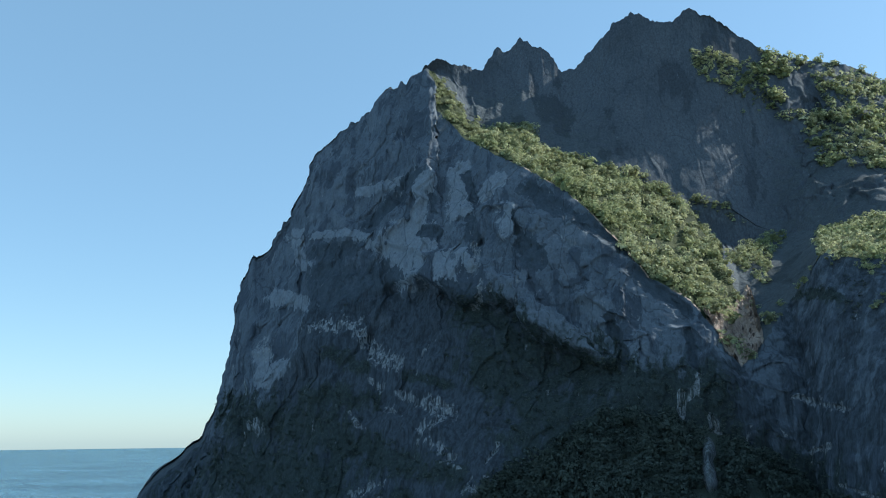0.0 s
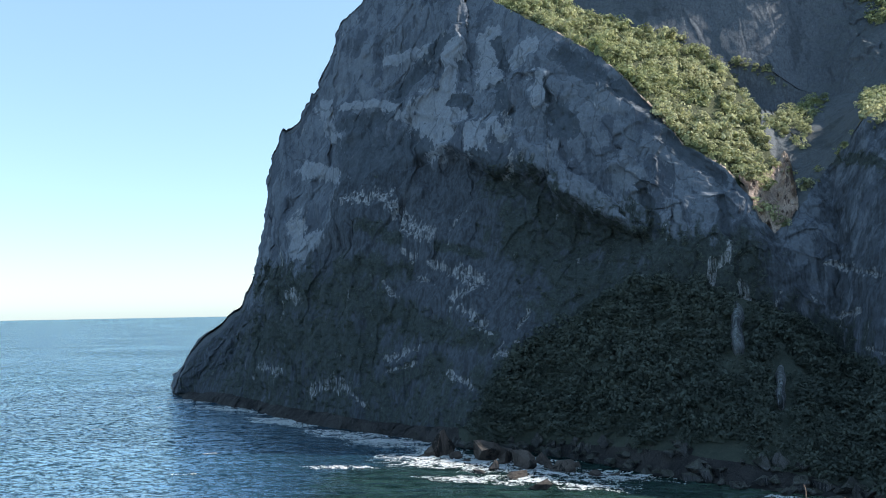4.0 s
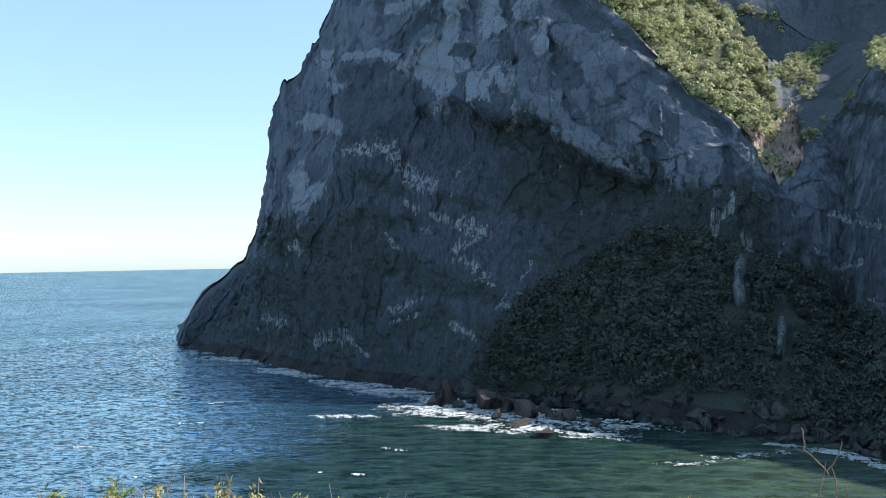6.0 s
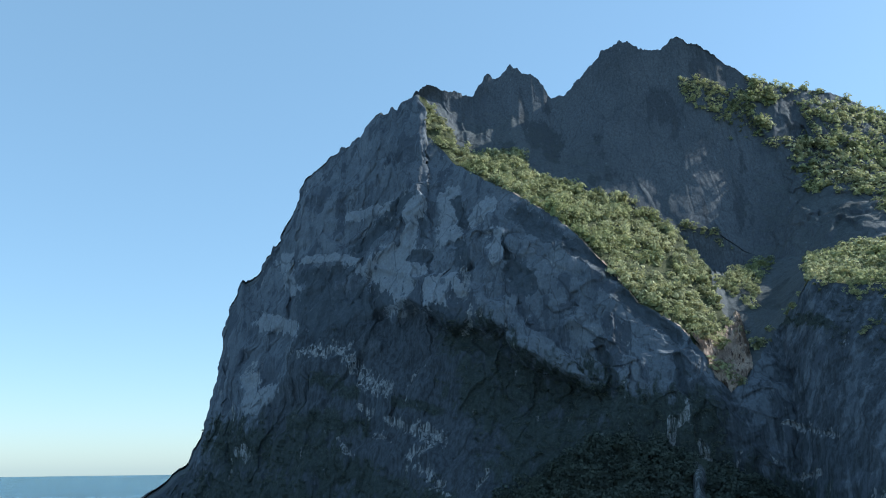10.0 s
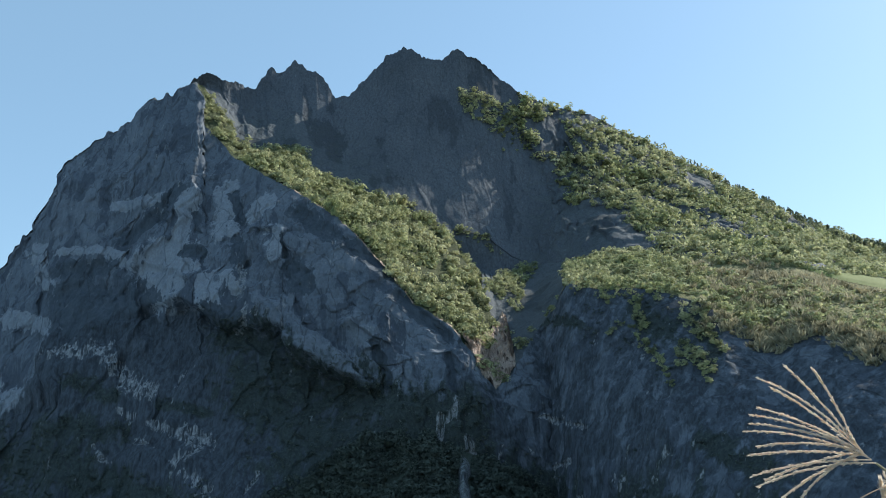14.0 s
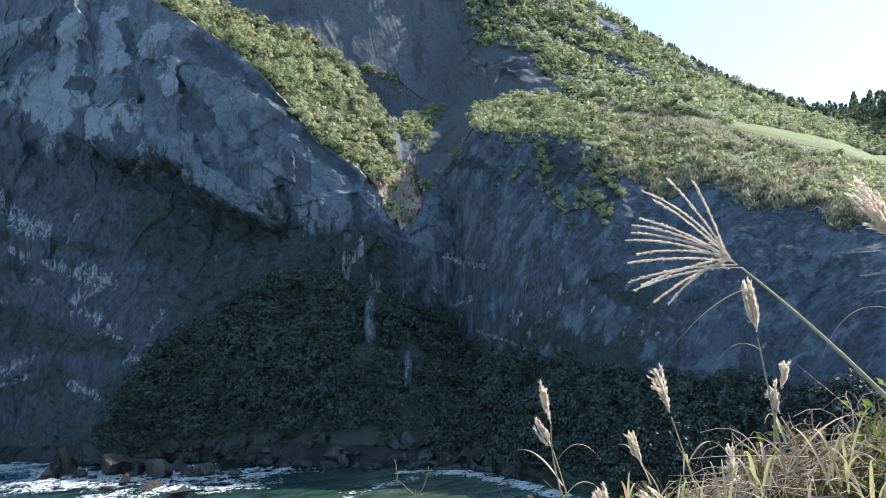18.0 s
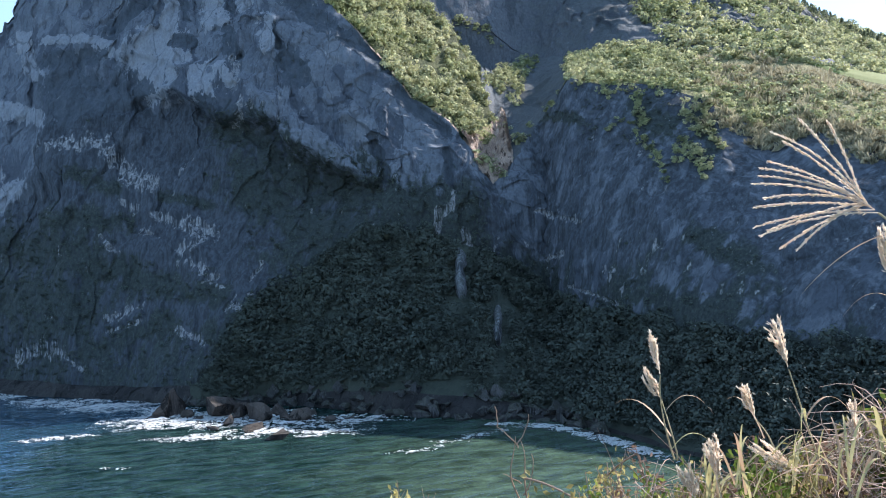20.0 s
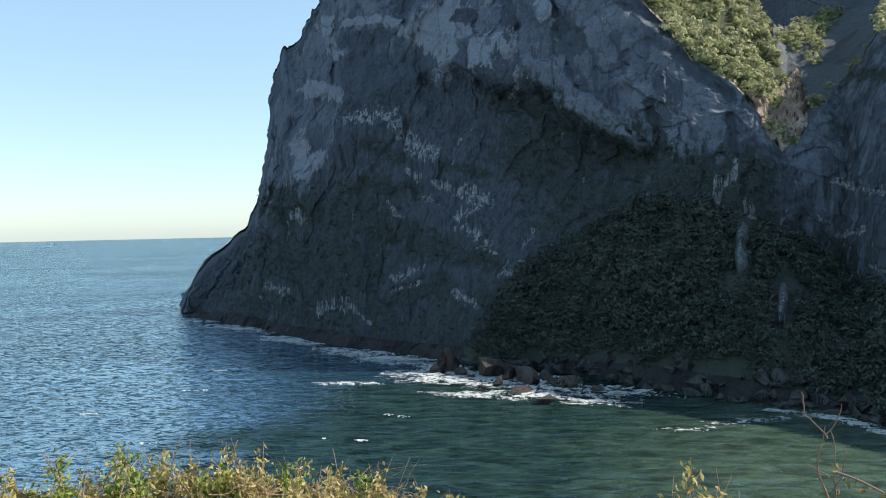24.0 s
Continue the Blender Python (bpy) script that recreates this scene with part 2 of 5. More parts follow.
def sea_material():
    """Wind-ruffled water: body colour with a share of gloss, as steep wavelets show it."""
    g = Graph("sea_water", 0.3)
    swell = g.noise((0.045, 0.11, 0.05), 4, 0.6, 0.6)
    chop = g.noise((0.2, 0.5, 0.3), 6, 0.68, 0.8)
    facets = g.noise((0.42, 0.85, 0.3), 7, 0.7, 1.6)
    gust = g.noise((0.006, 0.012, 0.01), 4, 0.6, 0.5)
    x, y = g.axis(0), g.axis(1)
    # the sandy bay shoals towards the beach
    far = g.math("ADD", g.math("MULTIPLY", y, 0.005), g.math("MULTIPLY", x, -0.01))
    shoal = g.math("ADD", far, g.math("MULTIPLY", g.math("SUBTRACT", g.noise((0.02, 0.04, 0.02), 5), 0.5), 0.7))
    col = g.ramp(shoal, (0.08, (0.06, 0.1, 0.066)), (0.42, (0.012, 0.037, 0.031)), (0.92, (0.009, 0.032, 0.034)), (1.0, (0.015, 0.055, 0.095)))
    # wavelet shading painted into the colour: dark troughs, lighter crests
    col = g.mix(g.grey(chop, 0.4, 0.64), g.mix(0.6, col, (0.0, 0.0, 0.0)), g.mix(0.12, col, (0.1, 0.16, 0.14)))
    n = g.bump(chop, 0.8, 0.5, g.bump(swell, 0.8, 1.0))
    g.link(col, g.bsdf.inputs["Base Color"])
    g.bsdf.inputs["Specular IOR Level"].default_value = 0.0
    g.bsdf.inputs["Roughness"].default_value = 1.0
    gloss = g.tree.nodes.new("ShaderNodeBsdfGlossy")
    gloss.inputs["Color"].default_value = (0.66, 0.85, 0.98, 1)
    gloss.inputs["Roughness"].default_value = 0.1
    m = g.tree.nodes.new("ShaderNodeMixShader")
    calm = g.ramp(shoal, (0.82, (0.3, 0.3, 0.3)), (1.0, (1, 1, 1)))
    # noise spreads the gloss unevenly, imitating facets that mirror the sky
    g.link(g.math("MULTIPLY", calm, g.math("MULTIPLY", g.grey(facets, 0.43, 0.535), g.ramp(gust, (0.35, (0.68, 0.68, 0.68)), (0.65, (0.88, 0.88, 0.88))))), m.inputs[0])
    g.link(n, gloss.inputs["Normal"])
    g.link(n, g.bsdf.inputs["Normal"])
    g.link(g.bsdf.outputs[0], m.inputs[1])
    g.link(gloss.outputs[0], m.inputs[2])
    g.link(m.outputs[0], g.tree.nodes["Material Output"].inputs[0])
    return g.mat


SEA = sea_material()
FOAM = earth_material("sea_foam", (0.72, 0.76, 0.77), (0.5, 0.56, 0.57), (0.82, 0.84, 0.84), 1.6)


# ---- tools for meshes ----
def lattice(ix, iy, iz):
    h = (ix * 374761393 + iy * 668265263 + iz * 2147483647 + 1274126177) & 0xFFFFFFFF
    h = ((h ^ (h >> 13)) * 1274126177) & 0xFFFFFFFF
    h = ((h ^ (h >> 16)) * 2246822519) & 0xFFFFFFFF
    return ((h ^ (h >> 15)) & 0xFFFF) / 65535.0


def grain(p):
    """Smooth noise from 0 to 1 at an array of points."""
    i = np.floor(p).astype(np.int64)
    f = p - i
    f = f * f * (3 - 2 * f)
    out = 0
    for a in (0, 1):
        for b in (0, 1):
            for c in (0, 1):
                k = (f[..., 0] if a else 1 - f[..., 0]) * (f[..., 1] if b else 1 - f[..., 1]) * (f[..., 2] if c else 1 - f[..., 2])
                out = out + k * lattice(i[..., 0] + a, i[..., 1] + b, i[..., 2] + c)
    return out


def rough(p, scale, octaves=4, gain=0.5):
    """Noise from about -1 to 1; scale is one number or three, in turns per metre."""
    q, out, amp, total = p * np.asarray(scale), 0, 1.0, 0
    for k in range(octaves):
        out = out + amp * (2 * grain(q + 17.3 * k) - 1)
        total += amp
        q, amp = q * 2.03, amp * gain
    return out / total * 1.6


def cells(p):
    """Distance to the nearest scattered point, to the second, and that point's own random number."""
    i = np.floor(p).astype(np.int64)
    best = np.full(p.shape[:-1], 9.0)
    second, idn = best.copy(), best * 0
    for a in (-1, 0, 1):
        for b in (-1, 0, 1):
            for c in (-1, 0, 1):
                j = i + np.array((a, b, c))
                q = np.stack([lattice(j[..., 0] + 7 * k, j[..., 1] + 3 * k, j[..., 2] + 11 * k) for k in (1, 2, 3)], -1)
                d = np.linalg.norm(j + q - p, axis=-1)
                near = d < best
                second = np.where(near, best, np.minimum(second, d))
                idn = np.where(near, lattice(j[..., 0], j[..., 1] + 91, j[..., 2]), idn)
                best = np.where(near, d, best)
    return best, second, idn


def sheet(name, points, material, smooth=True):
    """A mesh from a grid of points (rows, columns, 3)."""
    n, m = points.shape[:2]
    me = bpy.data.meshes.new(name)
    k = np.arange((n - 1) * m).reshape(n - 1, m)[:, :-1].ravel()
    quads = np.stack([k, k + 1, k + 1 + m, k + m], 1)
    return fill(me, points.reshape(-1, 3), quads, material, smooth)


def fill(me, verts, faces, material, smooth=True):
    w = faces.shape[1]
    me.vertices.add(len(verts))
    me.vertices.foreach_set("co", np.ascontiguousarray(verts, dtype=np.float32).ravel())
    me.loops.add(faces.size)
    me.loops.foreach_set("vertex_index", np.ascontiguousarray(faces, dtype=np.int32).ravel())
    me.polygons.add(len(faces))
    me.polygons.foreach_set("loop_start", np.arange(len(faces), dtype=np.int32) * w)
    me.polygons.foreach_set("use_smooth", np.full(len(faces), smooth))
    me.update(calc_edges=True)
    me.validate()
    me.materials.append(material)
    return me


def part(name, data, material, parent, label=""):
    """One mesh object under a thing or a part; data is a bmesh or a mesh."""
    if isinstance(data, bmesh.types.BMesh):
        me = bpy.data.meshes.new(name)
        data.to_mesh(me)
        data.free()
        me.materials.append(material)
    else:
        me = data
    ob = new(name, me)
    ob.parent = parent
    return tagged(ob, label)


def smoothstep(a, b, x):
    t = np.clip((x - a) / (b - a), 0, 1)
    return t * t * (3 - 2 * t)


# ---- the headland: rails of (station, x, y, z), seaward point to meadow ----
SHORE = [(0, -112.5, 290, 0), (2, -95, 262.3, 0), (4, -81.6, 254.2, 0), (8, -55.6, 223.2, 0), (13, -31.7, 195.5, 0),
    (17, -16.8, 184.2, 0), (21, -2.1, 172, -0), (26, 11.9, 164.6, -0), (30, 21.8, 153.5, 0),
    (34, 30.1, 141.8, -0), (40, 41.7, 131.5, 0), (46, 54.7, 120.1, 0), (51, 58.5, 105.9, 0), (55, 60.5, 94.2, 0),
    (62, 67.5, 80.4, 0), (70, 72.8, 65.6, 0), (85, 83.4, 38.9, 0)]
FOOT = [(0, -112.3, 290.3, 0.6), (4, -82.9, 259.1, 3.3), (8, -56.7, 229.1, 2.7), (13, -32.1, 200.4, 2.9),
    (17, -16.6, 189.3, 2.6), (21, -2.1, 172.9, 3.8), (22.7, 2.1, 174.6, 10.1), (24.5, 7.7, 176.5, 19.2),
    (27, 15.5, 177.6, 23.2), (30, 25, 178, 29.1), (33, 34.2, 176.1, 34.4), (36, 43.1, 172.8, 35),
    (40, 54.6, 168.1, 31.5), (43, 64, 166.6, 26.9), (46, 73.2, 164.4, 19), (50, 75.1, 141.3, 16),
    (54, 76.8, 123, 14.8), (60, 81.3, 104, 13.8), (70, 89.2, 80.3, 13.1), (85, 86.1, 40.1, 15)]
SKY_HEADLAND = [(0, -112, 290.1, 1.1), (1, -107.6, 286.4, 8.6), (2, -99.8, 284.9, 20), (3, -91.3, 283.4, 26.5),
    (4, -82.9, 281.6, 32.6), (5, -76.6, 278.1, 45.1), (6, -73.3, 273.7, 57.8), (7.5, -69.3, 266, 73.5),
    (9, -65, 263.5, 89.7), (10, -59.2, 264.9, 93.2), (10.7, -55.1, 264.9, 101.5), (12, -49.6, 265.1, 115),
    (13, -45.6, 264, 125.4), (14.5, -35.2, 263.9, 137.6), (17, -23.8, 261.7, 145.3), (18.2, -17.8, 260.4, 151.7),
    (19.2, -12.7, 259, 150.9)]
SKY_CREST = [(21.8, -0.9, 258.1, 162.6), (23.5, 6.9, 261.9, 160.6), (25.5, 16.3, 266.8, 161.5),
    (26.3, 20.1, 267.5, 168.5), (28.4, 30, 267.2, 173), (30.6, 40, 264.8, 166.4), (31.6, 44.4, 262.5, 159.3),
    (33, 50.5, 260, 160.6), (35.8, 62.7, 254.4, 172.9), (37.6, 70.7, 253.2, 175.1), (40.2, 82.7, 251.5, 172),
    (41.3, 87.9, 251, 175)]
SKY_SLOPE = [(43, 96.6, 251.7, 172.8), (46, 112.5, 252.8, 162), (49, 130.1, 256.5, 158.7), (51.2, 143.9, 257.5, 158.2),
    (57, 181.5, 259.2, 142.7), (62, 213, 252.1, 124), (67, 235.2, 238.5, 106.1), (72, 254.7, 217.6, 89.7),
    (75, 261.1, 201.8, 87), (85, 271.9, 126.8, 77.5)]
EDGE = [(21.8, -1.3, 247.8, 145), (22.3, -0.6, 243.5, 135.9), (24, 8, 230, 120.7), (26.5, 16, 218.1, 110.9),
    (29, 25.1, 210.4, 103), (32, 34.5, 202.1, 92.7), (35, 44.1, 192.5, 79.2), (37.5, 49.9, 184.9, 66.9),
    (39.5, 56.6, 180.6, 61.3), (41, 60.3, 175, 53.4), (42.8, 65.6, 172.6, 44.9), (44, 71, 175.8, 50.3),
    (45, 75.9, 178.9, 55.9), (46, 80.9, 181.7, 60.8), (47, 83.7, 179.4, 64.5), (48.3, 87.1, 175.6, 70.6),
    (50.5, 91.3, 166.8, 67.3), (53, 95.9, 159.6, 65.9), (55.5, 100.6, 152, 63.1), (57.5, 103.6, 145.2, 59.5),
    (59.5, 106.2, 138.4, 54.5), (61.5, 109.5, 133.3, 50.9), (64.5, 113.4, 124.7, 51.6), (68, 116.3, 112.3, 46.4),
    (71, 118.7, 102.5, 42.8), (74, 119.5, 93.7, 40.4), (85, 124.3, 58, 32.4)]
BENCH = [(21.8, -1.1, 253.9, 153.8), (23.6, 7.1, 252.7, 143.1), (24.3, 10, 249.7, 133.5), (26.7, 20.5, 249, 131),
    (28.9, 29.9, 247.2, 131.6), (30, 34.4, 241.7, 119.8), (35, 53.7, 236.6, 113.1), (37.2, 63.6, 234.1, 107.4),
    (39, 70.4, 233.3, 102.6), (42.5, 88, 232.9, 99), (44.5, 96.1, 232.1, 92.6), (46, 101.7, 228.4, 88.6),
    (48.3, 107.1, 214.8, 86.3), (50.8, 111.8, 203.3, 86.1), (53.7, 119.8, 194, 84.7), (58.8, 133, 177.8, 78.4),
    (63.4, 145.5, 165, 74.8), (66.2, 154.8, 159.2, 70.3), (72.2, 184.4, 153.6, 65), (75, 206, 158.6, 61.9),
    (85, 226.6, 105.7, 47.5)]
LIP = [(7.3, -64.1, 244.9, 35), (10.5, -49.6, 244, 45), (13, -37.9, 239.4, 66), (16.3, -23.4, 234.6, 71),
    (18.1, -15.9, 232.7, 72), (20.4, -6.4, 229.8, 73), (22.4, 1.9, 222.4, 71), (23.6, 6.5, 220.7, 65),
    (26.9, 17.9, 208.4, 63), (28.5, 23.1, 202.9, 56), (33.2, 36.8, 185.6, 46), (35.5, 43, 179.2, 46),
    (37.3, 47.7, 174.5, 42), (39.2, 52.8, 170.5, 47), (41, 57.3, 166.4, 48), (44, 63.7, 157.8, 40),
    (48, 71, 145.5, 27), (52, 74.7, 129.4, 19)]

STATIONS = np.concatenate([np.linspace(0, 14, 190, endpoint=False), np.linspace(14, 50, 520, endpoint=False), np.linspace(50, 85, 260)])


def rail(*lists):
    rows = np.array([r for part_list in lists for r in part_list], dtype=float)
    return np.stack([np.interp(STATIONS, rows[:, 0], rows[:, k]) for k in (1, 2, 3)], -1)


CREST = rail(SKY_HEADLAND, SKY_CREST, SKY_SLOPE)
jag = rough(CREST, (0.16, 0.16, 0.0), 5, 0.65) * 2.0 + np.abs(rough(CREST, (0.45, 0.45, 0.0), 3, 0.6)) * 0.9
CREST[:, 2] += jag * np.interp(STATIONS, (0, 3, 8, 42, 47), (0, 0.5, 1, 1, 0.4))
for at, tall, wide in ((19.1, 3.0, 0.2), (20.0, 1.5, 0.3), (28.4, 1.4, 0.25), (30.2, 1.2, 0.4), (10.75, 2.4, 0.12), (8.95, 1.6, 0.15), (36.0, 1.5, 0.6), (37.4, 1.4, 0.7),
                       (41.6, 1.0, 0.7), (13.4, 1.3, 0.15), (15.2, 1.2, 0.2), (26.6, 1.4, 0.25)):
    CREST[:, 2] += tall * np.exp(-((STATIONS - at) / wide) ** 2)
CREST[:, 0] += rough(CREST + 61, 0.22, 5, 0.65) * 1.3 * np.interp(STATIONS, (2, 4, 13, 18), (0, 1, 1, 0))
TOE, BASE = rail(SHORE), rail(FOOT)
lead = smoothstep(20.6, 21.8, STATIONS)[:, None]
out = CREST.copy()
out[:, :2] *= 1 - 4.0 / np.linalg.norm(CREST[:, :2], axis=1, keepdims=True)
RIM = (out - (0, 0, 2.5)) * (1 - lead) + rail(EDGE) * lead
SHELF = (CREST * 0.6 + RIM * 0.4) * (1 - lead) + rail(BENCH) * lead
RIM[:, 2] = np.where(STATIONS < 20, np.maximum(RIM[:, 2], BASE[:, 2] + 0.2 * (CREST[:, 2] - BASE[:, 2])), RIM[:, 2])
BACK = CREST.copy()
BACK[:, :2] *= 1 + 160.0 / np.linalg.norm(CREST[:, :2], axis=1, keepdims=True)
BACK[:, 2] = -2
TOE[:, 2] = -2.5
lip_rows = np.array(LIP)
LIP_Z = np.interp(STATIONS, lip_rows[:, 0], lip_rows[:, 3])


def carve(p, strength):
    """Push rock in and out, towards the bay: slabs with cracked edges, ribs, ledges and the undercut below the lip."""
    away = p[..., :2] / np.linalg.norm(p[..., :2], axis=-1, keepdims=True)
    q = p + np.stack([rough(p, 0.05, 3), rough(p + 40, 0.05, 3), rough(p + 80, 0.05, 3)], -1) * 2.5
    d1, d2, own = cells(q * (0.07, 0.07, 0.022))
    slab = (own - 0.5) * 3.2 * smoothstep(0, 0.05, d2 - d1)
    d1, d2, own = cells(q * (0.21, 0.21, 0.075) + 31)
    slab = slab + (own - 0.5) * 1.5 * smoothstep(0, 0.06, d2 - d1)
    ribs = rough(p, (0.028, 0.028, 0.005), 3) * 2.4 + rough(p, (0.3, 0.3, 0.03), 3) * 0.5
    ledge = rough(p, (0.02, 0.02, 0.22), 3) * 0.35
    fine = rough(p, 0.6, 4, 0.6) * 0.28
    move = (slab + ribs + ledge + fine) * strength
    side = np.stack([-away[..., 1], away[..., 0]], -1)
    slide = (rough(p + 55, (0.1, 0.1, 0.07), 5, 0.6) * 2.6 + rough(p + 9, 0.5, 3) * 0.5) * strength
    flat = away * move[..., None] + side * slide[..., None]
    return p - np.concatenate([flat, (rough(p, 0.18, 4) * 1.2 * strength)[..., None]], -1)


def lip_wave(p):
    """Scallops along the overhanging lip."""
    return rough(p, (0.06, 0.06, 0.004), 2) * 1.2 + np.abs(rough(p + 23, (0.14, 0.14, 0.006), 2)) * 2.2 - 0.8


def band(lo, hi, rows, swell, a_lo, a_mid, a_hi, sag=0.0, undercut=0.0, calm=1.0):
    v = np.linspace(0, 1, rows)[:, None, None]
    p = lo[None] * (1 - v) + hi[None] * v
    hump = 4 * v * (1 - v)
    r = np.linalg.norm(p[..., :2], axis=-1, keepdims=True)
    p[..., :2] *= 1 - (swell * hump / r)
    p[..., 2] -= sag * hump[..., 0]
    if undercut:
        reach = np.interp(STATIONS, (16, 20, 32, 35.5), (0, 1, 1, 0))
        below = smoothstep(1.5, -2, p[..., 2] - LIP_Z - lip_wave(p)) * smoothstep(0, 0.25, v[..., 0])
        p[..., :2] *= 1 + (below * reach * undercut)[..., None] / r
        # a leaning slab that ends in a sharp wedge above the wood
        over = p[..., 2] - LIP_Z
        slab = (over > 0) * (over < np.interp(STATIONS, (27.6, 28.6, 31, 33.8), (0, 9, 7, 1))) * (STATIONS > 27.6) * (STATIONS < 33.8)
        p[..., :2] *= 1 - (slab * 2.4)[..., None] / r
    strength = (a_lo * (1 - v) + a_hi * v + (a_mid - 0.5 * (a_lo + a_hi)) * hump)[..., 0] * calm
    return carve(p, strength)


TALUS = band(TOE, BASE, 48, 1.5, 0.15, 0.3, 0.4, calm=1 + np.linspace(1, 0, 48)[:, None] * np.interp(STATIONS, (0, 2, 18, 22), (0, 3, 3, 0))[None])
FACE = band(BASE, RIM, 250, 3.0, 0.4, 1.0, 0.45, undercut=6.0, calm=1 - 0.5 * smoothstep(44, 48, STATIONS))
RAMP = band(RIM, SHELF, 56, 0.0, 0.45, 0.3, 0.45, calm=1 - 0.85 * smoothstep(57, 63, STATIONS))
# the gully between the scrub ledge and the knoll is a steep wall that faces the bay, with one green spur on it
steps = np.linspace(0, 1, RAMP.shape[0])[:, None] + rough(RAMP, (0.1, 0.1, 0.1), 4) * 0.03
SCRUB_TOP = np.interp(STATIONS, (39.6, 40.4, 41.1, 41.8, 42.5, 43.2, 43.6), (1.0, 0.85, 0.66, 0.53, 0.37, 0.3, 0.0))[None]
SPUR_LOW, SPUR_TOP = np.interp(STATIONS, (41.9, 43.0, 44.0, 44.6, 45.2, 46.0), (0.55, 0.5, 0.42, 0.33, 0.5, 0.85)), np.interp(STATIONS, (41.9, 43.4, 45.9), (0.58, 0.69, 1.0))
green = steps < SCRUB_TOP
spur = (steps > SPUR_LOW - 0.03) & (steps < SPUR_TOP + 0.03) & (STATIONS > 41.9) & (STATIONS < 46)
steep = (~green & ~spur & (steps > np.where(STATIONS > 41.9, SPUR_TOP, 0.1)) & (STATIONS > 40.2) & (STATIONS < 46.5)).astype(float)
steep *= np.clip(np.linalg.norm(SHELF[:, :2], axis=1) / np.linalg.norm(RAMP[..., :2], axis=-1) - 1, 0, 0.09) * smoothstep(0.15, 0.45, steps)
RAMP = RAMP + (RAMP - (0, 0, 30)) * steep[..., None]
rows = np.linspace(0, 1, 130)[:, None]
WALL = band(SHELF, CREST, 130, np.interp(STATIONS, (20, 24, 44, 50), (-5, -3, -3, -5))[:, None], 0.4, 0.5, 0.25, calm=1 - (0.6 * smoothstep(24, 28, STATIONS) * smoothstep(46.5, 43.5, STATIONS))[None] + 7 * rows * (1 - rows) * (smoothstep(45, 50, STATIONS) * smoothstep(74, 66, STATIONS))[None])
REAR = band(CREST, BACK, 24, 0.0, 0.35, 0.6, 0.3)

headland = tagged(new("headland"), "tall grey tuff sea cliff with scrub-covered ledges above the bay", "cliff", kind="structure")
foot = np.searchsorted(STATIONS, 20.5)
top = np.searchsorted(STATIONS, 47.9)
part("rocky_foot", sheet("rocky_foot", TALUS[:, :foot + 1], WET_ROCK), None, headland, "dark rocky foot of the cliff in the surf")
part("beach", sheet("beach", TALUS[:9, foot:], WET_ROCK), None, headland, "black rock beach at the foot of the wood")
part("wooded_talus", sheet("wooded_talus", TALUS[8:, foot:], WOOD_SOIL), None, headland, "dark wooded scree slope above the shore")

# marks on the face as strokes: station and height of both ends, half width in metres
SLABS = [
    (19.3, 87, 19.0, 75, 6.0), (22.6, 77, 23.1, 69, 3.3), (20.8, 107, 20.0, 91, 2.3), (23.6, 108, 23.4, 93, 2.9), (25.2, 97, 26.5, 101, 3.1), (27.6, 91, 27.1, 83, 2.1),
    (24.5, 74, 24.0, 79, 1.3), (16.1, 89, 17.8, 84, 1.5), (13.5, 93, 16.6, 91, 1.5), (11.6, 97, 12.7, 83, 1.8), (17.1, 67, 17.7, 62, 2.7), (10.5, 75, 12.9, 69, 2.8),
    (10.6, 50, 11.5, 51, 3.0), (10.1, 56, 10.2, 47, 2.1), (18.9, 108, 16.2, 107, 2.1)]
FLAKES = [
    (29.4, 57, 32.4, 51, 3.4), (30.3, 92, 29.4, 85, 2.0), (31.9, 82, 33.5, 79, 3.1), (31.7, 70, 30.7, 78, 2.5), (35.1, 69, 36.8, 64, 2.4), (37.9, 59, 38.3, 55, 1.8),
    (32.5, 64, 33.9, 58, 2.9), (36.8, 50, 37.2, 43, 1.7), (14.3, 109, 14.7, 96, 2.1), (13.0, 113, 13.0, 101, 1.8), (17.2, 107, 17.4, 96, 2.2)]
# dark lichen streaks; those along the scrub edge are painted bush shade
HOLLOWS = [
    (14.4, 77, 17.0, 72, 8.1), (13.6, 86, 15.7, 86, 3.4), (20.0, 109, 16.8, 94, 2.7), (14.3, 71, 15.8, 68, 6.8), (20.4, 88, 21.8, 86, 2.0), (24.2, 88, 25.0, 81, 3.0),
    (24.1, 106, 24.6, 96, 1.7), (29.0, 96, 31.3, 88, 3.2), (32.2, 86, 35.9, 75, 2.5), (36.3, 70, 39.3, 58, 2.0), (28.3, 80, 29.8, 74, 3.1), (23.1, 68, 24.7, 65, 3.2),
    (27.8, 89, 27.8, 83, 1.2), (21.0, 100, 21.0, 94, 1.0), (34.1, 57, 34.8, 47, 1.8), (39.1, 53, 39.8, 44, 1.5)]
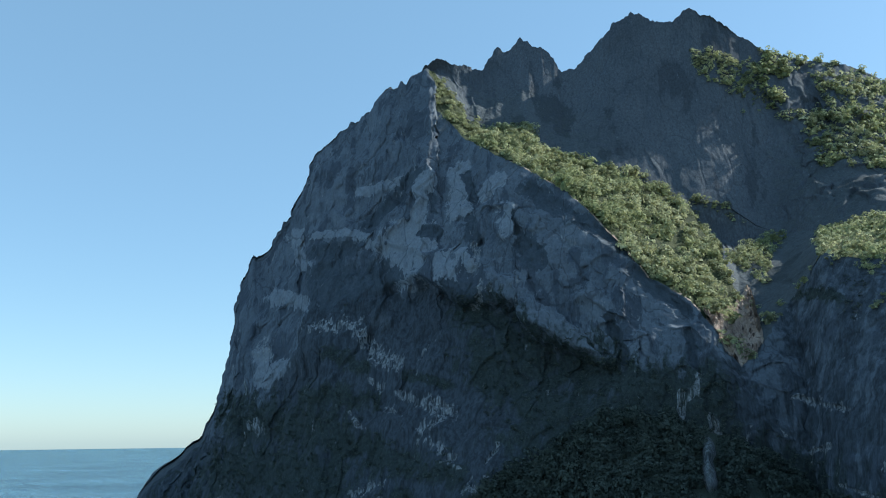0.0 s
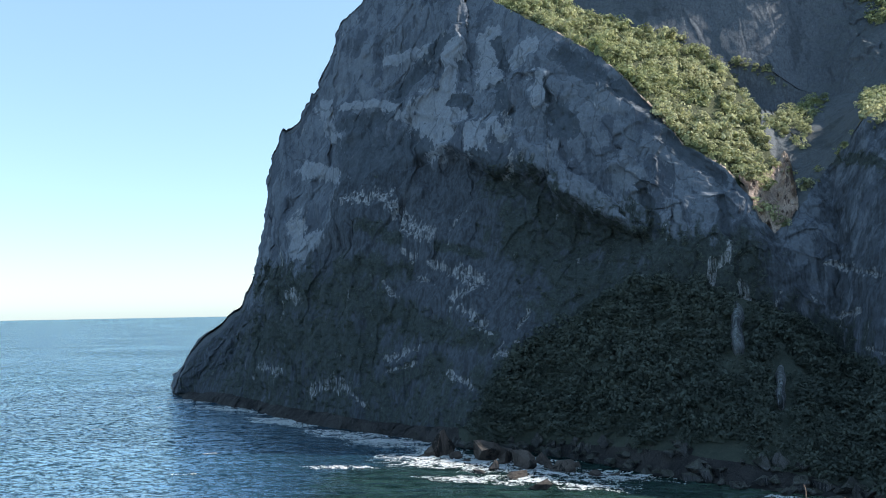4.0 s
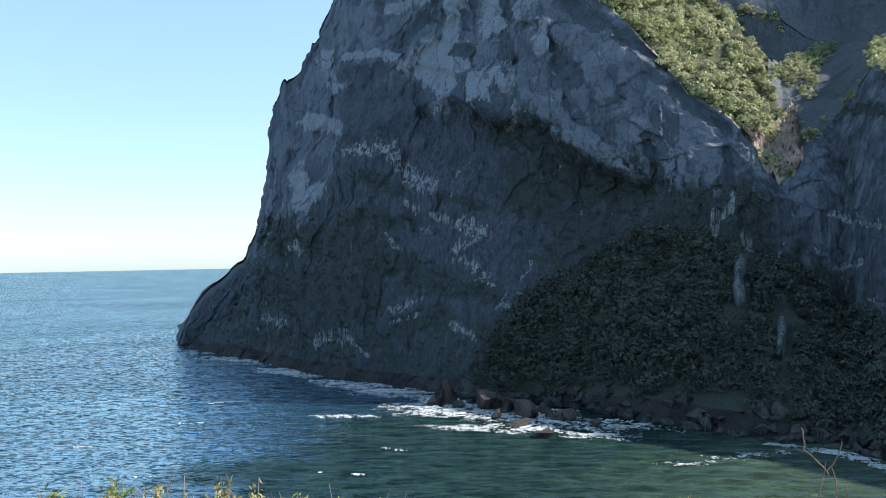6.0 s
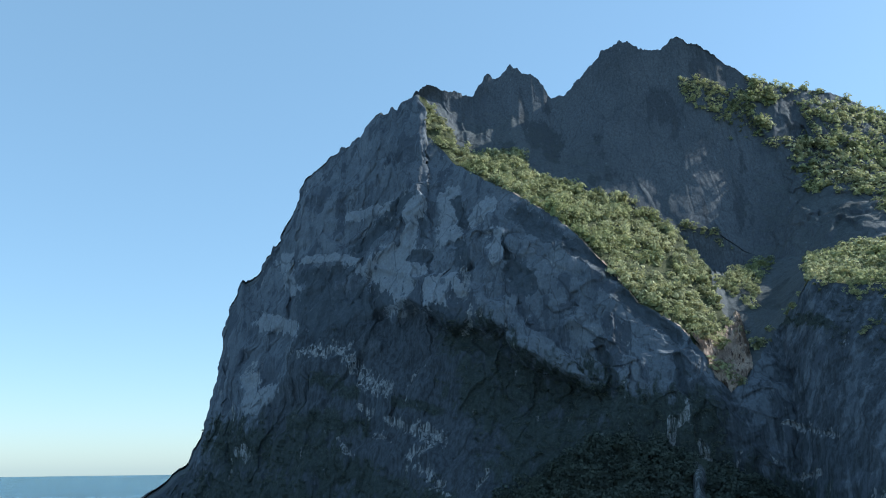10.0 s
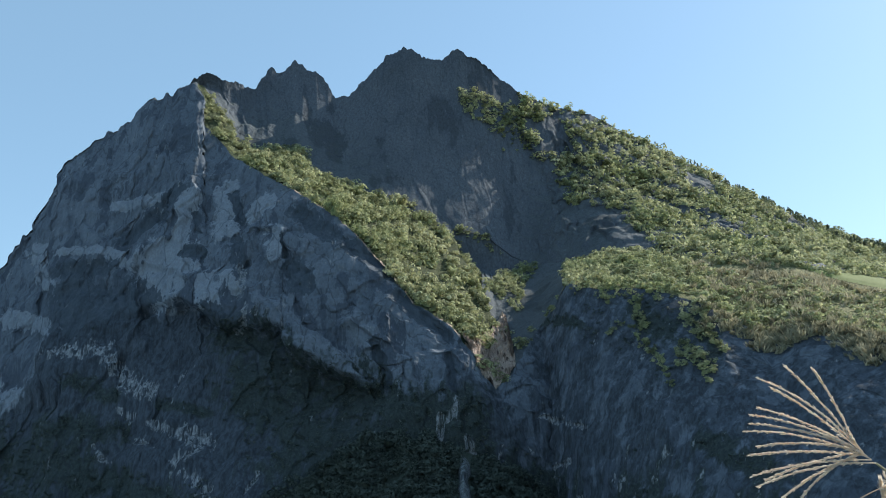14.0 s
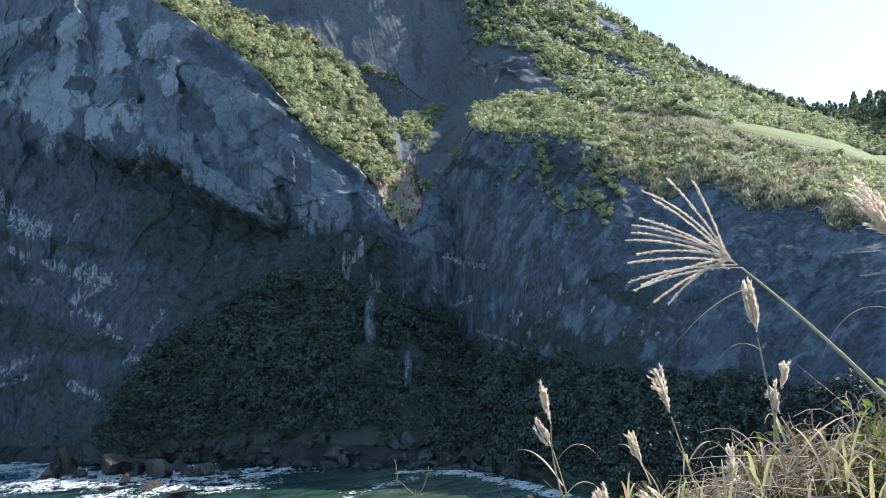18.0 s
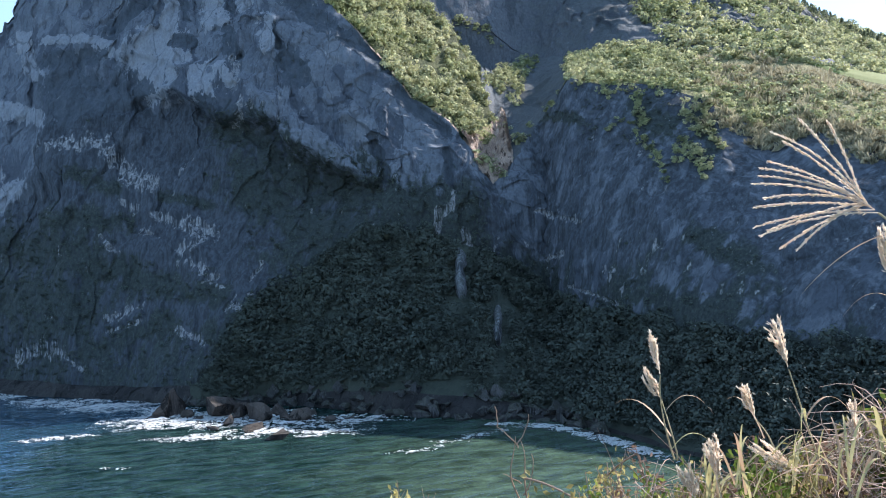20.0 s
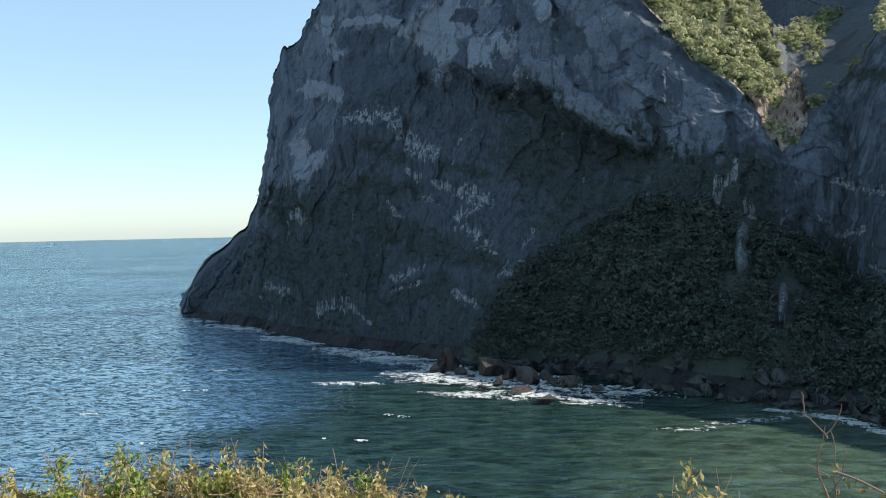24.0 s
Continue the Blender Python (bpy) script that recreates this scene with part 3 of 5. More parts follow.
UNDERGROWTH = [
    (24.3, 62, 26.7, 57, 6.5), (26.9, 51, 32.8, 44, 8.5), (24.7, 50, 26.9, 39, 8.0), (28.7, 34, 38.5, 33, 13.0), (34.3, 42, 38.0, 40, 5.5), (40.7, 40, 41.0, 30, 6.0),
    (7.4, 37, 14.1, 33, 7.9), (12.8, 42, 16.4, 40, 4.3), (6.7, 23, 14.2, 21, 8.9), (14.6, 30, 18.7, 24, 5.2), (14.4, 53, 16.7, 49, 2.8), (19.1, 46, 22.8, 43, 1.3),
    (14.2, 9, 19.2, 17, 3.9), (19.3, 23, 23.1, 22, 3.7), (22.0, 14, 23.3, 13, 5.0), (10.9, 16, 13.8, 16, 3.7)]
# mossy ledges and the dark lower part of the east wall
EAST_MOSS_AND_DARK = [
    (52.8, 59, 55.0, 53, 3.7), (51.8, 20, 58.6, 17, 5.0), (50.3, 16, 58.8, 14, 6.1), (57.3, 56, 58.0, 48, 2.9), (56.6, 30, 60.0, 26, 2.9), (46.5, 62, 48.8, 59, 1.9),
    (43.8, 25, 46.9, 18, 6.3), (61.9, 13, 66.1, 13, 4.1)]
LIME_BEDS = [
    (13.6, 61, 15.9, 62, 2.1), (16.1, 59, 18.2, 50, 2.3), (18.6, 42, 22.7, 36, 1.6), (20.4, 39, 21.5, 36, 1.8), (21.8, 35, 20.4, 33, 1.2), (21.0, 29, 22.6, 26, 1.7),
    (17.2, 45, 17.3, 43, 1.0), (18.1, 21, 15.9, 17, 1.0), (15.5, 14, 17.8, 17, 0.6), (10.5, 8, 12.3, 11, 1.7), (12.3, 11, 13.9, 6, 0.9), (19.8, 15, 21.1, 12, 0.9),
    (23.2, 19, 23.9, 22, 0.6), (23.9, 20, 24.3, 18, 0.9), (24.8, 22, 25.0, 22, 0.6), (25.8, 29, 24.9, 25, 0.4)]
LIME_DRIPS = [
    (24.9, 70, 24.9, 64, 1.1), (25.5, 68, 25.3, 67, 0.7), (28.0, 75, 27.4, 63, 0.7), (24.7, 81, 25.1, 74, 0.9), (40.5, 34, 40.6, 30, 0.9), (38.7, 39, 38.6, 35, 1.0),
    (40.6, 31, 41.2, 30, 0.5), (44.3, 24, 45.8, 19, 0.6), (42.6, 32, 42.5, 28, 0.5), (10.1, 61, 10.4, 54, 1.6), (9.1, 35, 9.4, 33, 1.5), (6.8, 13, 7.9, 12, 1.2),
    (15.7, 37, 16.4, 33, 0.6), (17.7, 38, 19.1, 36, 0.7)]
EAST_BEDS = [
    (47.9, 21, 51.1, 18, 0.5), (50.3, 25, 50.5, 23, 0.7), (45.4, 38, 48.7, 35, 0.8), (44.5, 23, 46.1, 19, 0.6), (44.3, 33, 44.6, 30, 0.5), (52.4, 15, 53.2, 15, 0.5),
    (46.1, 27, 47.6, 28, 0.6)]
HANGING = [
    (50.8, 55, 51.1, 58, 0.6), (51.1, 58, 52.4, 56, 0.4), (52.4, 56, 52.7, 52, 0.4), (52.7, 52, 54.2, 48, 0.5), (54.2, 48, 54.6, 44, 0.7), (54.6, 44, 54.6, 42, 0.5),
    (53.2, 52, 53.9, 50, 0.7), (52.8, 62, 53.0, 56, 1.4), (55.9, 49, 57.6, 45, 2.0), (56.8, 46, 57.2, 42, 1.0), (55.3, 46, 56.1, 46, 0.5), (57.2, 60, 58.0, 50, 0.7),
    (55.8, 57, 57.3, 52, 1.2), (50.5, 67, 50.9, 63, 0.5), (58.4, 49, 58.6, 48, 0.8)]
ACROSS = 3.7    # metres of cliff from one station to the next


def strokes(marks, surface):
    """1 along the middle of the marks, 0 at their edge, -1 well outside."""
    best = np.full(surface.shape[:2], -1.0)
    for s0, z0, s1, z1, wide in marks:
        x, y = (STATIONS[None] - s0) * ACROSS, surface[..., 2] - z0
        bx, by = (s1 - s0) * ACROSS, z1 - z0
        t = np.clip((x * bx + y * by) / (bx * bx + by * by + 1e-6), 0, 1)
        best = np.maximum(best, 1 - np.hypot(x - t * bx, y - t * by) / wide)
    return best


slab_field, chip_field = strokes(SLABS, FACE), strokes(FLAKES, FACE)
stain_shade_field = np.maximum(strokes(HOLLOWS, FACE), -1)
growth_and_foot_field = np.maximum(strokes(UNDERGROWTH, FACE), strokes(EAST_MOSS_AND_DARK, FACE))
lime_field = np.maximum(np.maximum(strokes(LIME_BEDS, FACE), strokes(LIME_DRIPS, FACE) - 0.15), strokes(EAST_BEDS, FACE) - 0.25)
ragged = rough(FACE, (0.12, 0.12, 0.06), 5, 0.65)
# painted shade below the overhanging lip, plus a darker tone on the east wall
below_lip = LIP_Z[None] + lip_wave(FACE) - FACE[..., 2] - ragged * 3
face_shade_field = np.clip(below_lip / 4, -1, 1) * np.interp(STATIONS, (40, 46), (1, 0))[None] + np.interp(STATIONS, (8, 16, 40, 46), (-0.35, 0, 0, 0.3))[None]
# the face also darkens towards its foot, below about 20 m
growth_and_foot_field = np.maximum(growth_and_foot_field, np.clip(0.3 - (FACE[..., 2] - 12) / 26, -1, 0.5) * np.interp(STATIONS, (3, 6), (0, 1))[None] - 2.0 * (STATIONS > 62)[None])
# clean slabs stand proud, stained and shade-painted hollows lie back
jitter = rough(FACE, (0.3, 0.3, 0.14), 4) * 0.3
out = 0.55 * smoothstep(0.0, 0.15, slab_field + jitter * 1.6) + 0.4 * smoothstep(0.0, 0.3, chip_field + jitter * 1.6) - 1.0 * smoothstep(0.0, 0.6, stain_shade_field + jitter) - 0.4 * smoothstep(0.1, 0.4, lime_field)
FACE[..., :2] *= 1 - (out / np.linalg.norm(FACE[..., :2], axis=-1))[..., None]
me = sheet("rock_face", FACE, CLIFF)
for name, field in (("slab", slab_field), ("chip", chip_field), ("stain", stain_shade_field), ("growth_and_foot", growth_and_foot_field), ("lime", lime_field), ("face_shade", face_shade_field)):
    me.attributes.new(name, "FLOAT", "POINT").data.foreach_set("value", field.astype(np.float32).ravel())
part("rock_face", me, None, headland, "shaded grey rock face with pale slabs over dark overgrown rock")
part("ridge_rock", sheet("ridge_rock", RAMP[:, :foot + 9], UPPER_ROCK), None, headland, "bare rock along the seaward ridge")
# bare ribs of streaked rock that show through the wood: stations, and how far up the slope
RIB_ROCK = rock_material("lime_streaked_rock", (0.034, 0.043, 0.05), (0.066, 0.078, 0.09), (0.13, 0.145, 0.158), stain=0.44, drip=0.48, bed=0.1, moss_amount=0.2)
OUTCROPS = ((39.6, 40.5, 0.64, 1.0), (42.2, 42.9, 0.44, 0.74))
for s0, s1, v0, v1 in OUTCROPS:
    j0, j1 = np.searchsorted(STATIONS, (s0, s1))
    i0, i1 = int(v0 * 47), int(v1 * 47)
    u, w = np.linspace(-1, 1, i1 - i0)[:, None], np.linspace(-1, 1, j1 - j0)[None]
    rib = TALUS[i0:i1, j0:j1].copy()
    swell = 5.5 * (1 - np.abs(u) ** 2.5 - np.abs(w) ** 2.5) + rough(rib, (0.3, 0.3, 0.12), 4) * 1.6 - 1.0
    rib[..., :2] *= 1 - (swell / np.linalg.norm(rib[..., :2], axis=-1))[..., None]
    part("rock_rib", sheet("rock_rib", rib, RIB_ROCK), None, headland, "bare streaked rock among the shore wood")
gully = np.searchsorted(STATIONS, 43.5)
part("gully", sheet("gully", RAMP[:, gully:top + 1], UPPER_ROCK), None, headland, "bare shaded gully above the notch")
me = sheet("scrub_ramp", RAMP[:, foot + 8:gully + 1], SCRUB_SOIL)
me.materials.append(UPPER_ROCK)
me.materials.append(SCREE)
loose = steps < np.interp(STATIONS, (40.4, 41.1, 42.2, 42.8, 43.5), (0.0, 0.07, 0.2, 0.31, 0.33))[None]
me.polygons.foreach_set("material_index", np.where(loose, 2, np.where(green, 0, 1))[:-1, foot + 8:gully].astype(np.int32).ravel())
part("scrub_ramp", me, None, headland, "sunlit sloping ledge of green scrub")
part("grassy_top", sheet("grassy_top", RAMP[:, top:], DRY_GRASS), None, headland, "sunlit dry grass along the cliff top")
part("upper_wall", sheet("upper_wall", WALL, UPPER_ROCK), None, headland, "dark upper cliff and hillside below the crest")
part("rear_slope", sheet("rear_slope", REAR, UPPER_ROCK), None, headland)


# ---- the sea ----
def ring_sheet(name, radii, angles, height, material, centre=(0, 0)):
    r, a = np.meshgrid(radii, angles, indexing="ij")
    p = np.stack([centre[0] + r * np.sin(a), centre[1] + r * np.cos(a), height(r, a)], -1)
    return sheet(name, p, material)


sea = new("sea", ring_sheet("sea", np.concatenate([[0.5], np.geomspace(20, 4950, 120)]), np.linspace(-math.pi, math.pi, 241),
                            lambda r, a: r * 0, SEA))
tagged(sea, "blue-green sea with small wind waves and a shoaling bay", "sea", kind="structure")


# ---- the bluff underfoot ----
def bluff_height(r, a):
    deg = np.degrees(a)
    # seaward sector falls away; inland it runs on level
    seaward = smoothstep(-110, -80, deg) * smoothstep(95, 70, deg)
    drop = 28.3 - np.clip(r - 5.5, 0, None) * 0.75 - np.clip(r - 3, 0, 3) * 0.12
    drop = np.maximum(drop, -3)
    inland = 28.3 + 3 * smoothstep(10, 60, r) - 36 * smoothstep(380, 560, r)
    rise = 1.1 * smoothstep(20, 60, deg) * smoothstep(130, 90, deg) * smoothstep(1.5, 4, r) * smoothstep(9, 5, r)
    # a dip in the brow where the water shows between the shrubs
    dip = 0.45 * smoothstep(-15, -2, deg) * smoothstep(19, 7, deg) * smoothstep(1.6, 3.6, r) * smoothstep(9, 6, r)
    z = drop * seaward + inland * (1 - seaward) + rise - dip
    p = np.stack([r * np.sin(a), r * np.cos(a), r * 0], -1)
    return z + rough(p, 0.9, 4) * 0.12 * smoothstep(0.5, 3, r) + rough(p, 0.05, 4) * 1.5 * smoothstep(8, 40, r)


ground = new("ground", ring_sheet("ground", np.concatenate([np.linspace(0.01, 10, 50), np.geomspace(10.5, 600, 50)]),
                                  np.linspace(-math.pi, math.pi, 361), bluff_height, DRY_SOIL))
tagged(ground, "dry earth bluff covered in scrub and grass", "ground", kind="structure")


# ---- scrub and woods on the headland ----
def clump(rng, lobes=7, leaves=8, flat=0.75, leaf=0.38, core=1.0):
    """Corners of leafy tufts of one bush over its dense dome, about a metre in radius, resting on z = 0."""
    quads = []
    ring, lean = 8, rng.normal(size=2) * 0.12
    lump = rng.uniform(0.45, 0.72, (4, ring)) * core
    for j in range(3):
        for k in range(ring):
            corner = []
            for dj, dk in ((0, 0), (0, 1), (1, 1), (1, 0)):
                up, a = (j + dj) * 0.52, (k + dk) * 6.283 / ring
                r = lump[j + dj, (k + dk) % ring] if j + dj < 3 else 0.6 * core
                corner.append((r * math.cos(up) * math.cos(a) + lean[0] * (j + dj), r * math.cos(up) * math.sin(a) + lean[1] * (j + dj), r * math.sin(up) * flat * 1.15))
            quads.append(corner)
    for k in range(lobes):
        a, d = rng.uniform(0, 6.283), math.sqrt(rng.uniform(0, 1)) * 0.75
        c = np.array((d * math.cos(a), d * math.sin(a), rng.uniform(0.1, 0.95) * flat * (1 - 0.5 * d)))
        size = rng.uniform(0.24, 0.42)
        for j in range(leaves):
            n = rng.normal(size=3)
            n[2] = abs(n[2]) + 0.25
            n /= np.linalg.norm(n)
            t = np.cross(n, rng.normal(size=3))
            t /= np.linalg.norm(t)
            b = np.cross(n, t) + n * rng.uniform(-0.5, 0.5)
            m, w = c + n * size, leaf * rng.uniform(0.6, 1.2)
            quads.append([m - t * w * 0.5, m + b * w * 0.45, m + t * w * 0.5, m - b * w * 0.45])
    return np.array(quads, dtype=float)


def spire_clump(rng, leaves=70):
    """Corners of the tufts of a small upright tree, one metre high."""
    quads = []
    for j in range(leaves):
        h = rng.uniform(0.05, 1.0) ** 0.85
        r = 0.34 * (1.08 - h) ** 0.75 * rng.uniform(0.6, 1.1)
        a = rng.uniform(0, 6.283)
        m = np.array((r * math.cos(a), r * math.sin(a), h))
        n = np.array((math.cos(a), math.sin(a), rng.uniform(0, 0.8))) + rng.normal(size=3) * 0.35
        n /= np.linalg.norm(n)
        t = np.cross(n, rng.normal(size=3))
        t /= np.linalg.norm(t)
        b, w = np.cross(n, t), 0.2 * rng.uniform(0.6, 1.2)
        quads.append([m - t * w * 0.5, m + b * w * 0.55, m + t * w * 0.5, m - b * w * 0.45])
    return np.array(quads)


RNG = np.random.default_rng(5)
BUSHES = [clump(RNG, 13, 16, 1.3, 0.19, 0.6) for k in range(12)]
LOW_BUSHES = [clump(RNG, 8, 8, 1.05, 0.28, 0.65) for k in range(10)]
WOODS = [clump(RNG, 14, 14, 0.95, 0.15, 0.6) for k in range(8)]
IVY = [clump(RNG, 6, 9, 0.8, 0.22, 0.35) for k in range(8)]
SPIRES = [spire_clump(RNG) for k in range(6)]


def thicket(name, places, sizes, protos, material, parent, label):
    """All bushes of one slope as one mesh."""
    rng = np.random.default_rng(len(places))
    chunks = []
    for p, s in zip(places, sizes):
        q = protos[rng.integers(len(protos))]
        a = rng.uniform(0, 6.283)
        turn = np.array(((math.cos(a), -math.sin(a), 0), (math.sin(a), math.cos(a), 0), (0, 0, 1)))
        chunks.append((q @ turn.T) * (s * np.array((1, 1, rng.uniform(0.8, 1.25)))) + p)
    v = np.concatenate(chunks).reshape(-1, 3)
    f = np.arange(len(v)).reshape(-1, 4)
    ob = part(name, fill(bpy.data.meshes.new(name), v, f, material, False), None, parent, label)
    return tagged(ob, kind="stuff")


def scatter(surface, mask, count, rng):
    """Random points of a band where mask (rows, columns) allows, chance by area."""
    cell = np.linalg.norm(np.cross(surface[1:, :-1] - surface[:-1, :-1], surface[:-1, 1:] - surface[:-1, :-1]), axis=-1)
    w = (cell * mask[:-1, :-1]).ravel()
    k = rng.choice(len(w), count, p=w / w.sum())
    i, j = np.unravel_index(k, cell.shape)
    u, v = rng.uniform(0, 1, (2, count, 1))
    return surface[i, j] * (1 - u) * (1 - v) + surface[i + 1, j] * u * (1 - v) + surface[i, j + 1] * (1 - u) * v + surface[i + 1, j + 1] * u * v


def grid(surface):
    rows = surface.shape[0]
    return np.broadcast_to(np.linspace(0, 1, rows)[:, None], surface.shape[:2]), np.broadcast_to(STATIONS[None], surface.shape[:2])


# the sunlit ramp
v, s = grid(RAMP)
bare_reach = np.interp(s, (40.4, 41.1, 42.2, 42.8, 43.5), (0.0, 0.07, 0.2, 0.31, 0.33))
main = (v > bare_reach) * (v < SCRUB_TOP) * (s < 43.6) * (1 + 0.6 * (v < 0.12))
tongue = (s > 41.9) * (v < SPUR_TOP) * (v > SPUR_LOW) * (s < 45.9)
patch = (v > 0.9) * (s > 40.4) * (s < 43.8)
seam = (s > 43.7) * (s < 47.9) * smoothstep(0.1, 0.06, v) * (np.abs(s - 46.1) > 0.3)
mask = smoothstep(20.9, 21.6, s) * np.maximum(np.maximum(main, 1.6 * tongue), np.maximum(np.maximum(0.9 * seam, 1.5 * patch), 0.18 * (s > 40.6) * (s < 43.8) * (v < bare_reach)))
pts = scatter(RAMP, mask, 1050, RNG)
narrow = np.where(pts[:, 0] < 12, 0.7, 1.0) * np.where(pts[:, 0] > 69, 0.75, 1.0)
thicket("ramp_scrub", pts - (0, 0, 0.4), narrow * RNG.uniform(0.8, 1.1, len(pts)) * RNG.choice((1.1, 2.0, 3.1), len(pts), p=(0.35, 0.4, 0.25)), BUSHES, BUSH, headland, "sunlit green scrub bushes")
# the upper slope on the meadow's side, below the crest
scrub_line = np.interp(s[0], (41.0, 41.2, 42, 43.8, 44.9, 45.3, 45.8, 46.2, 47.2, 49, 51.4, 52.7, 53.4, 54.5, 56.5), (400, 152, 146, 138, 128, 128, 134, 134, 125, 111, 107, 101, 92, 87, 0))
v, s = grid(WALL)
bare = rough(WALL, (0.05, 0.05, 0.03), 3)
knob = 1 - ((s - 48.2) / 1.25) ** 2 - ((WALL[..., 2] - 143) / 9) ** 2 + bare * 0.3
mask = smoothstep(-2, 2, WALL[..., 2] - scrub_line[None] - bare * 4) * np.where(bare > 0.4, 0.15, 1.0) * (knob < 0) * (WALL[..., 2] < np.interp(s, (42, 44.2, 46, 48), (160, 157, 156, 200))) * np.where(s < 47.5, 2.5, 1.0)
mask = mask + 1.2 * (s > 22.4) * (s < 40.5) * (v < 0.045) * (rough(WALL, (0.12, 0.12, 0.0), 3) > -0.1)
pts = scatter(WALL, mask, 4600, RNG)
small = np.where(pts[:, 0] < 110, 0.75, 1.0)
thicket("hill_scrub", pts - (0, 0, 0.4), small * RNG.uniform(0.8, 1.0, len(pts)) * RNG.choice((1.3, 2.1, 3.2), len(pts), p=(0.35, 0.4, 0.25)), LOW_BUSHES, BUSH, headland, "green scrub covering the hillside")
# knoll and cliff-top grass
v, s = grid(RAMP)
tuft = rough(RAMP, (0.08, 0.08, 0.02), 3)
mask = smoothstep(47.7, 48.4, s) * np.where(s < 57, 1.0, 0.5 * (v < 0.62) + (s < 66) * (v > 0.9)) * np.where(tuft > -0.05, 1.0, 0.55)
pts = scatter(RAMP, mask, 2300, RNG)
thicket("knoll_scrub", pts - (0, 0, 0.3), RNG.uniform(0.8, 1.0, len(pts)) * RNG.choice((1.0, 1.6, 2.4), len(pts), p=(0.4, 0.4, 0.2)), LOW_BUSHES, BUSH, headland, "low scrub and grass on the cliff top")
# tongues of scrub hanging over the lower cliff beneath the knoll
v, s = grid(FACE)
drape = rough(FACE, (0.13, 0.13, 0.02), 3)
hang = strokes(HANGING, FACE) + drape * 0.2
mask = smoothstep(48.2, 49, s) * smoothstep(60, 57, s) * smoothstep(0.93, 0.99, v + drape * 0.1) + smoothstep(-0.05, 0.1, hang) * 2.5
pts = scatter(FACE, mask, 520, RNG)
pts[:, :2] *= 0.995
thicket("hanging_scrub", pts - (0, 0, 0.4), RNG.uniform(0.4, 0.9, len(pts)), LOW_BUSHES, BUSH, headland, "scrub hanging over the cliff edge")
# dark woods: the talus, and shrubs on the sheltered lower face
v, s = grid(TALUS)
mask = smoothstep(20, 23, s) * smoothstep(0.12, 0.25, v) * smoothstep(84, 70, s)
for s0, s1, v0, v1 in OUTCROPS:
    mask = mask * ~((s > s0 - 0.2) & (s < s1 + 0.2) & (v > v0 - 0.12) & (v < v1 + 0.1))
pts = scatter(TALUS, mask, 1600, RNG)
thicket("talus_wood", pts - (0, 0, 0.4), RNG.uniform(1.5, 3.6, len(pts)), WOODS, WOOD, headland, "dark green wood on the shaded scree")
v, s = grid(FACE)
ivy = rough(FACE, (0.1, 0.1, 0.06), 4)
mask = smoothstep(-0.2, 0.7, growth_and_foot_field + ivy * 0.5) + 0.25 * smoothstep(0.2, 0.6, stain_shade_field) * smoothstep(0.0, 0.4, ivy)
# shaded scrub below the knoll, its shade put into the dark wood colours
mask = mask + 0.5 * smoothstep(48.2, 49.5, s) * smoothstep(61, 57, s) * smoothstep(46, 56, FACE[..., 2] + ivy * 12)
pts = scatter(FACE, mask, 3600, RNG)
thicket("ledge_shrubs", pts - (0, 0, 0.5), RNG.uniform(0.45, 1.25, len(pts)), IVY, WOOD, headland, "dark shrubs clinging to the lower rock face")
# trees along the falling crest and behind the meadow
ridge = np.repeat(CREST[None], 2, 0).copy()
ridge[1, :, :2] *= 0.93
ridge[1, :, 2] -= 6
_, s = grid(ridge)
pts = scatter(ridge, smoothstep(52, 68, s), 340, RNG)
size = np.interp(np.degrees(np.arctan2(pts[:, 0], pts[:, 1])), (22, 35, 45, 50, 53), (0.9, 1.4, 2.4, 4.6, 7.0)) * RNG.uniform(0.6, 1.2, len(pts))
thicket("ridge_trees", pts - (0, 0, 0.5), size, SPIRES, PINE, headland, "dark trees along the crest and behind the meadow")
# bare reddish scree where the ramp narrows into the notch
cols = np.where((STATIONS > 40.4) & (STATIONS < 44.0))[0]
reach = np.interp(STATIONS[cols], (40.4, 41.1, 42.2, 42.8, 43.6, 44.0), (0.03, 0.1, 0.24, 0.35, 0.38, 0.1))
vv = np.linspace(0, 1, 60)[:, None] * reach[None] * (RAMP.shape[0] - 1)
i0 = np.floor(vv).astype(int)
scree = RAMP[i0, cols[None]] * (1 - (vv - i0))[..., None] + RAMP[i0 + 1, cols[None]] * (vv - i0)[..., None]
lumps = rough(scree, (0.45, 0.45, 0.12), 5, 0.75)
scree[..., 2] += 0.6 + lumps * 2.0
scree[..., :2] *= (1 - 0.008 * np.abs(lumps))[..., None]
part("scree", sheet("scree", scree, SCREE, False), None, headland, "bare reddish scree and broken rock in the notch")


# ---- the meadow on the cliff top ----
g = Graph("meadow_grass", 0.9)
blades = g.noise((2.5, 2.5, 2.5), 5, 0.7)
wide = g.noise((0.06, 0.06, 0.06), 4)
MEADOW = g.done(g.mix(g.grey(wide, 0.4, 0.6), g.ramp(blades, (0.3, (0.085, 0.125, 0.03)), (0.7, (0.125, 0.17, 0.045))), (0.135, 0.16, 0.05)), g.bump(blades, 0.5, 0.15))
cols = np.where(STATIONS > 62.5)[0]
edge = np.interp(STATIONS[cols], (62.5, 66, 70, 74, 85), (0.97, 0.86, 0.78, 0.78, 0.75))
vv = (edge[None] + (1.0 - edge[None]) * np.linspace(0, 1, 24)[:, None]) * (RAMP.shape[0] - 1)
i0 = np.minimum(np.floor(vv).astype(int), RAMP.shape[0] - 2)
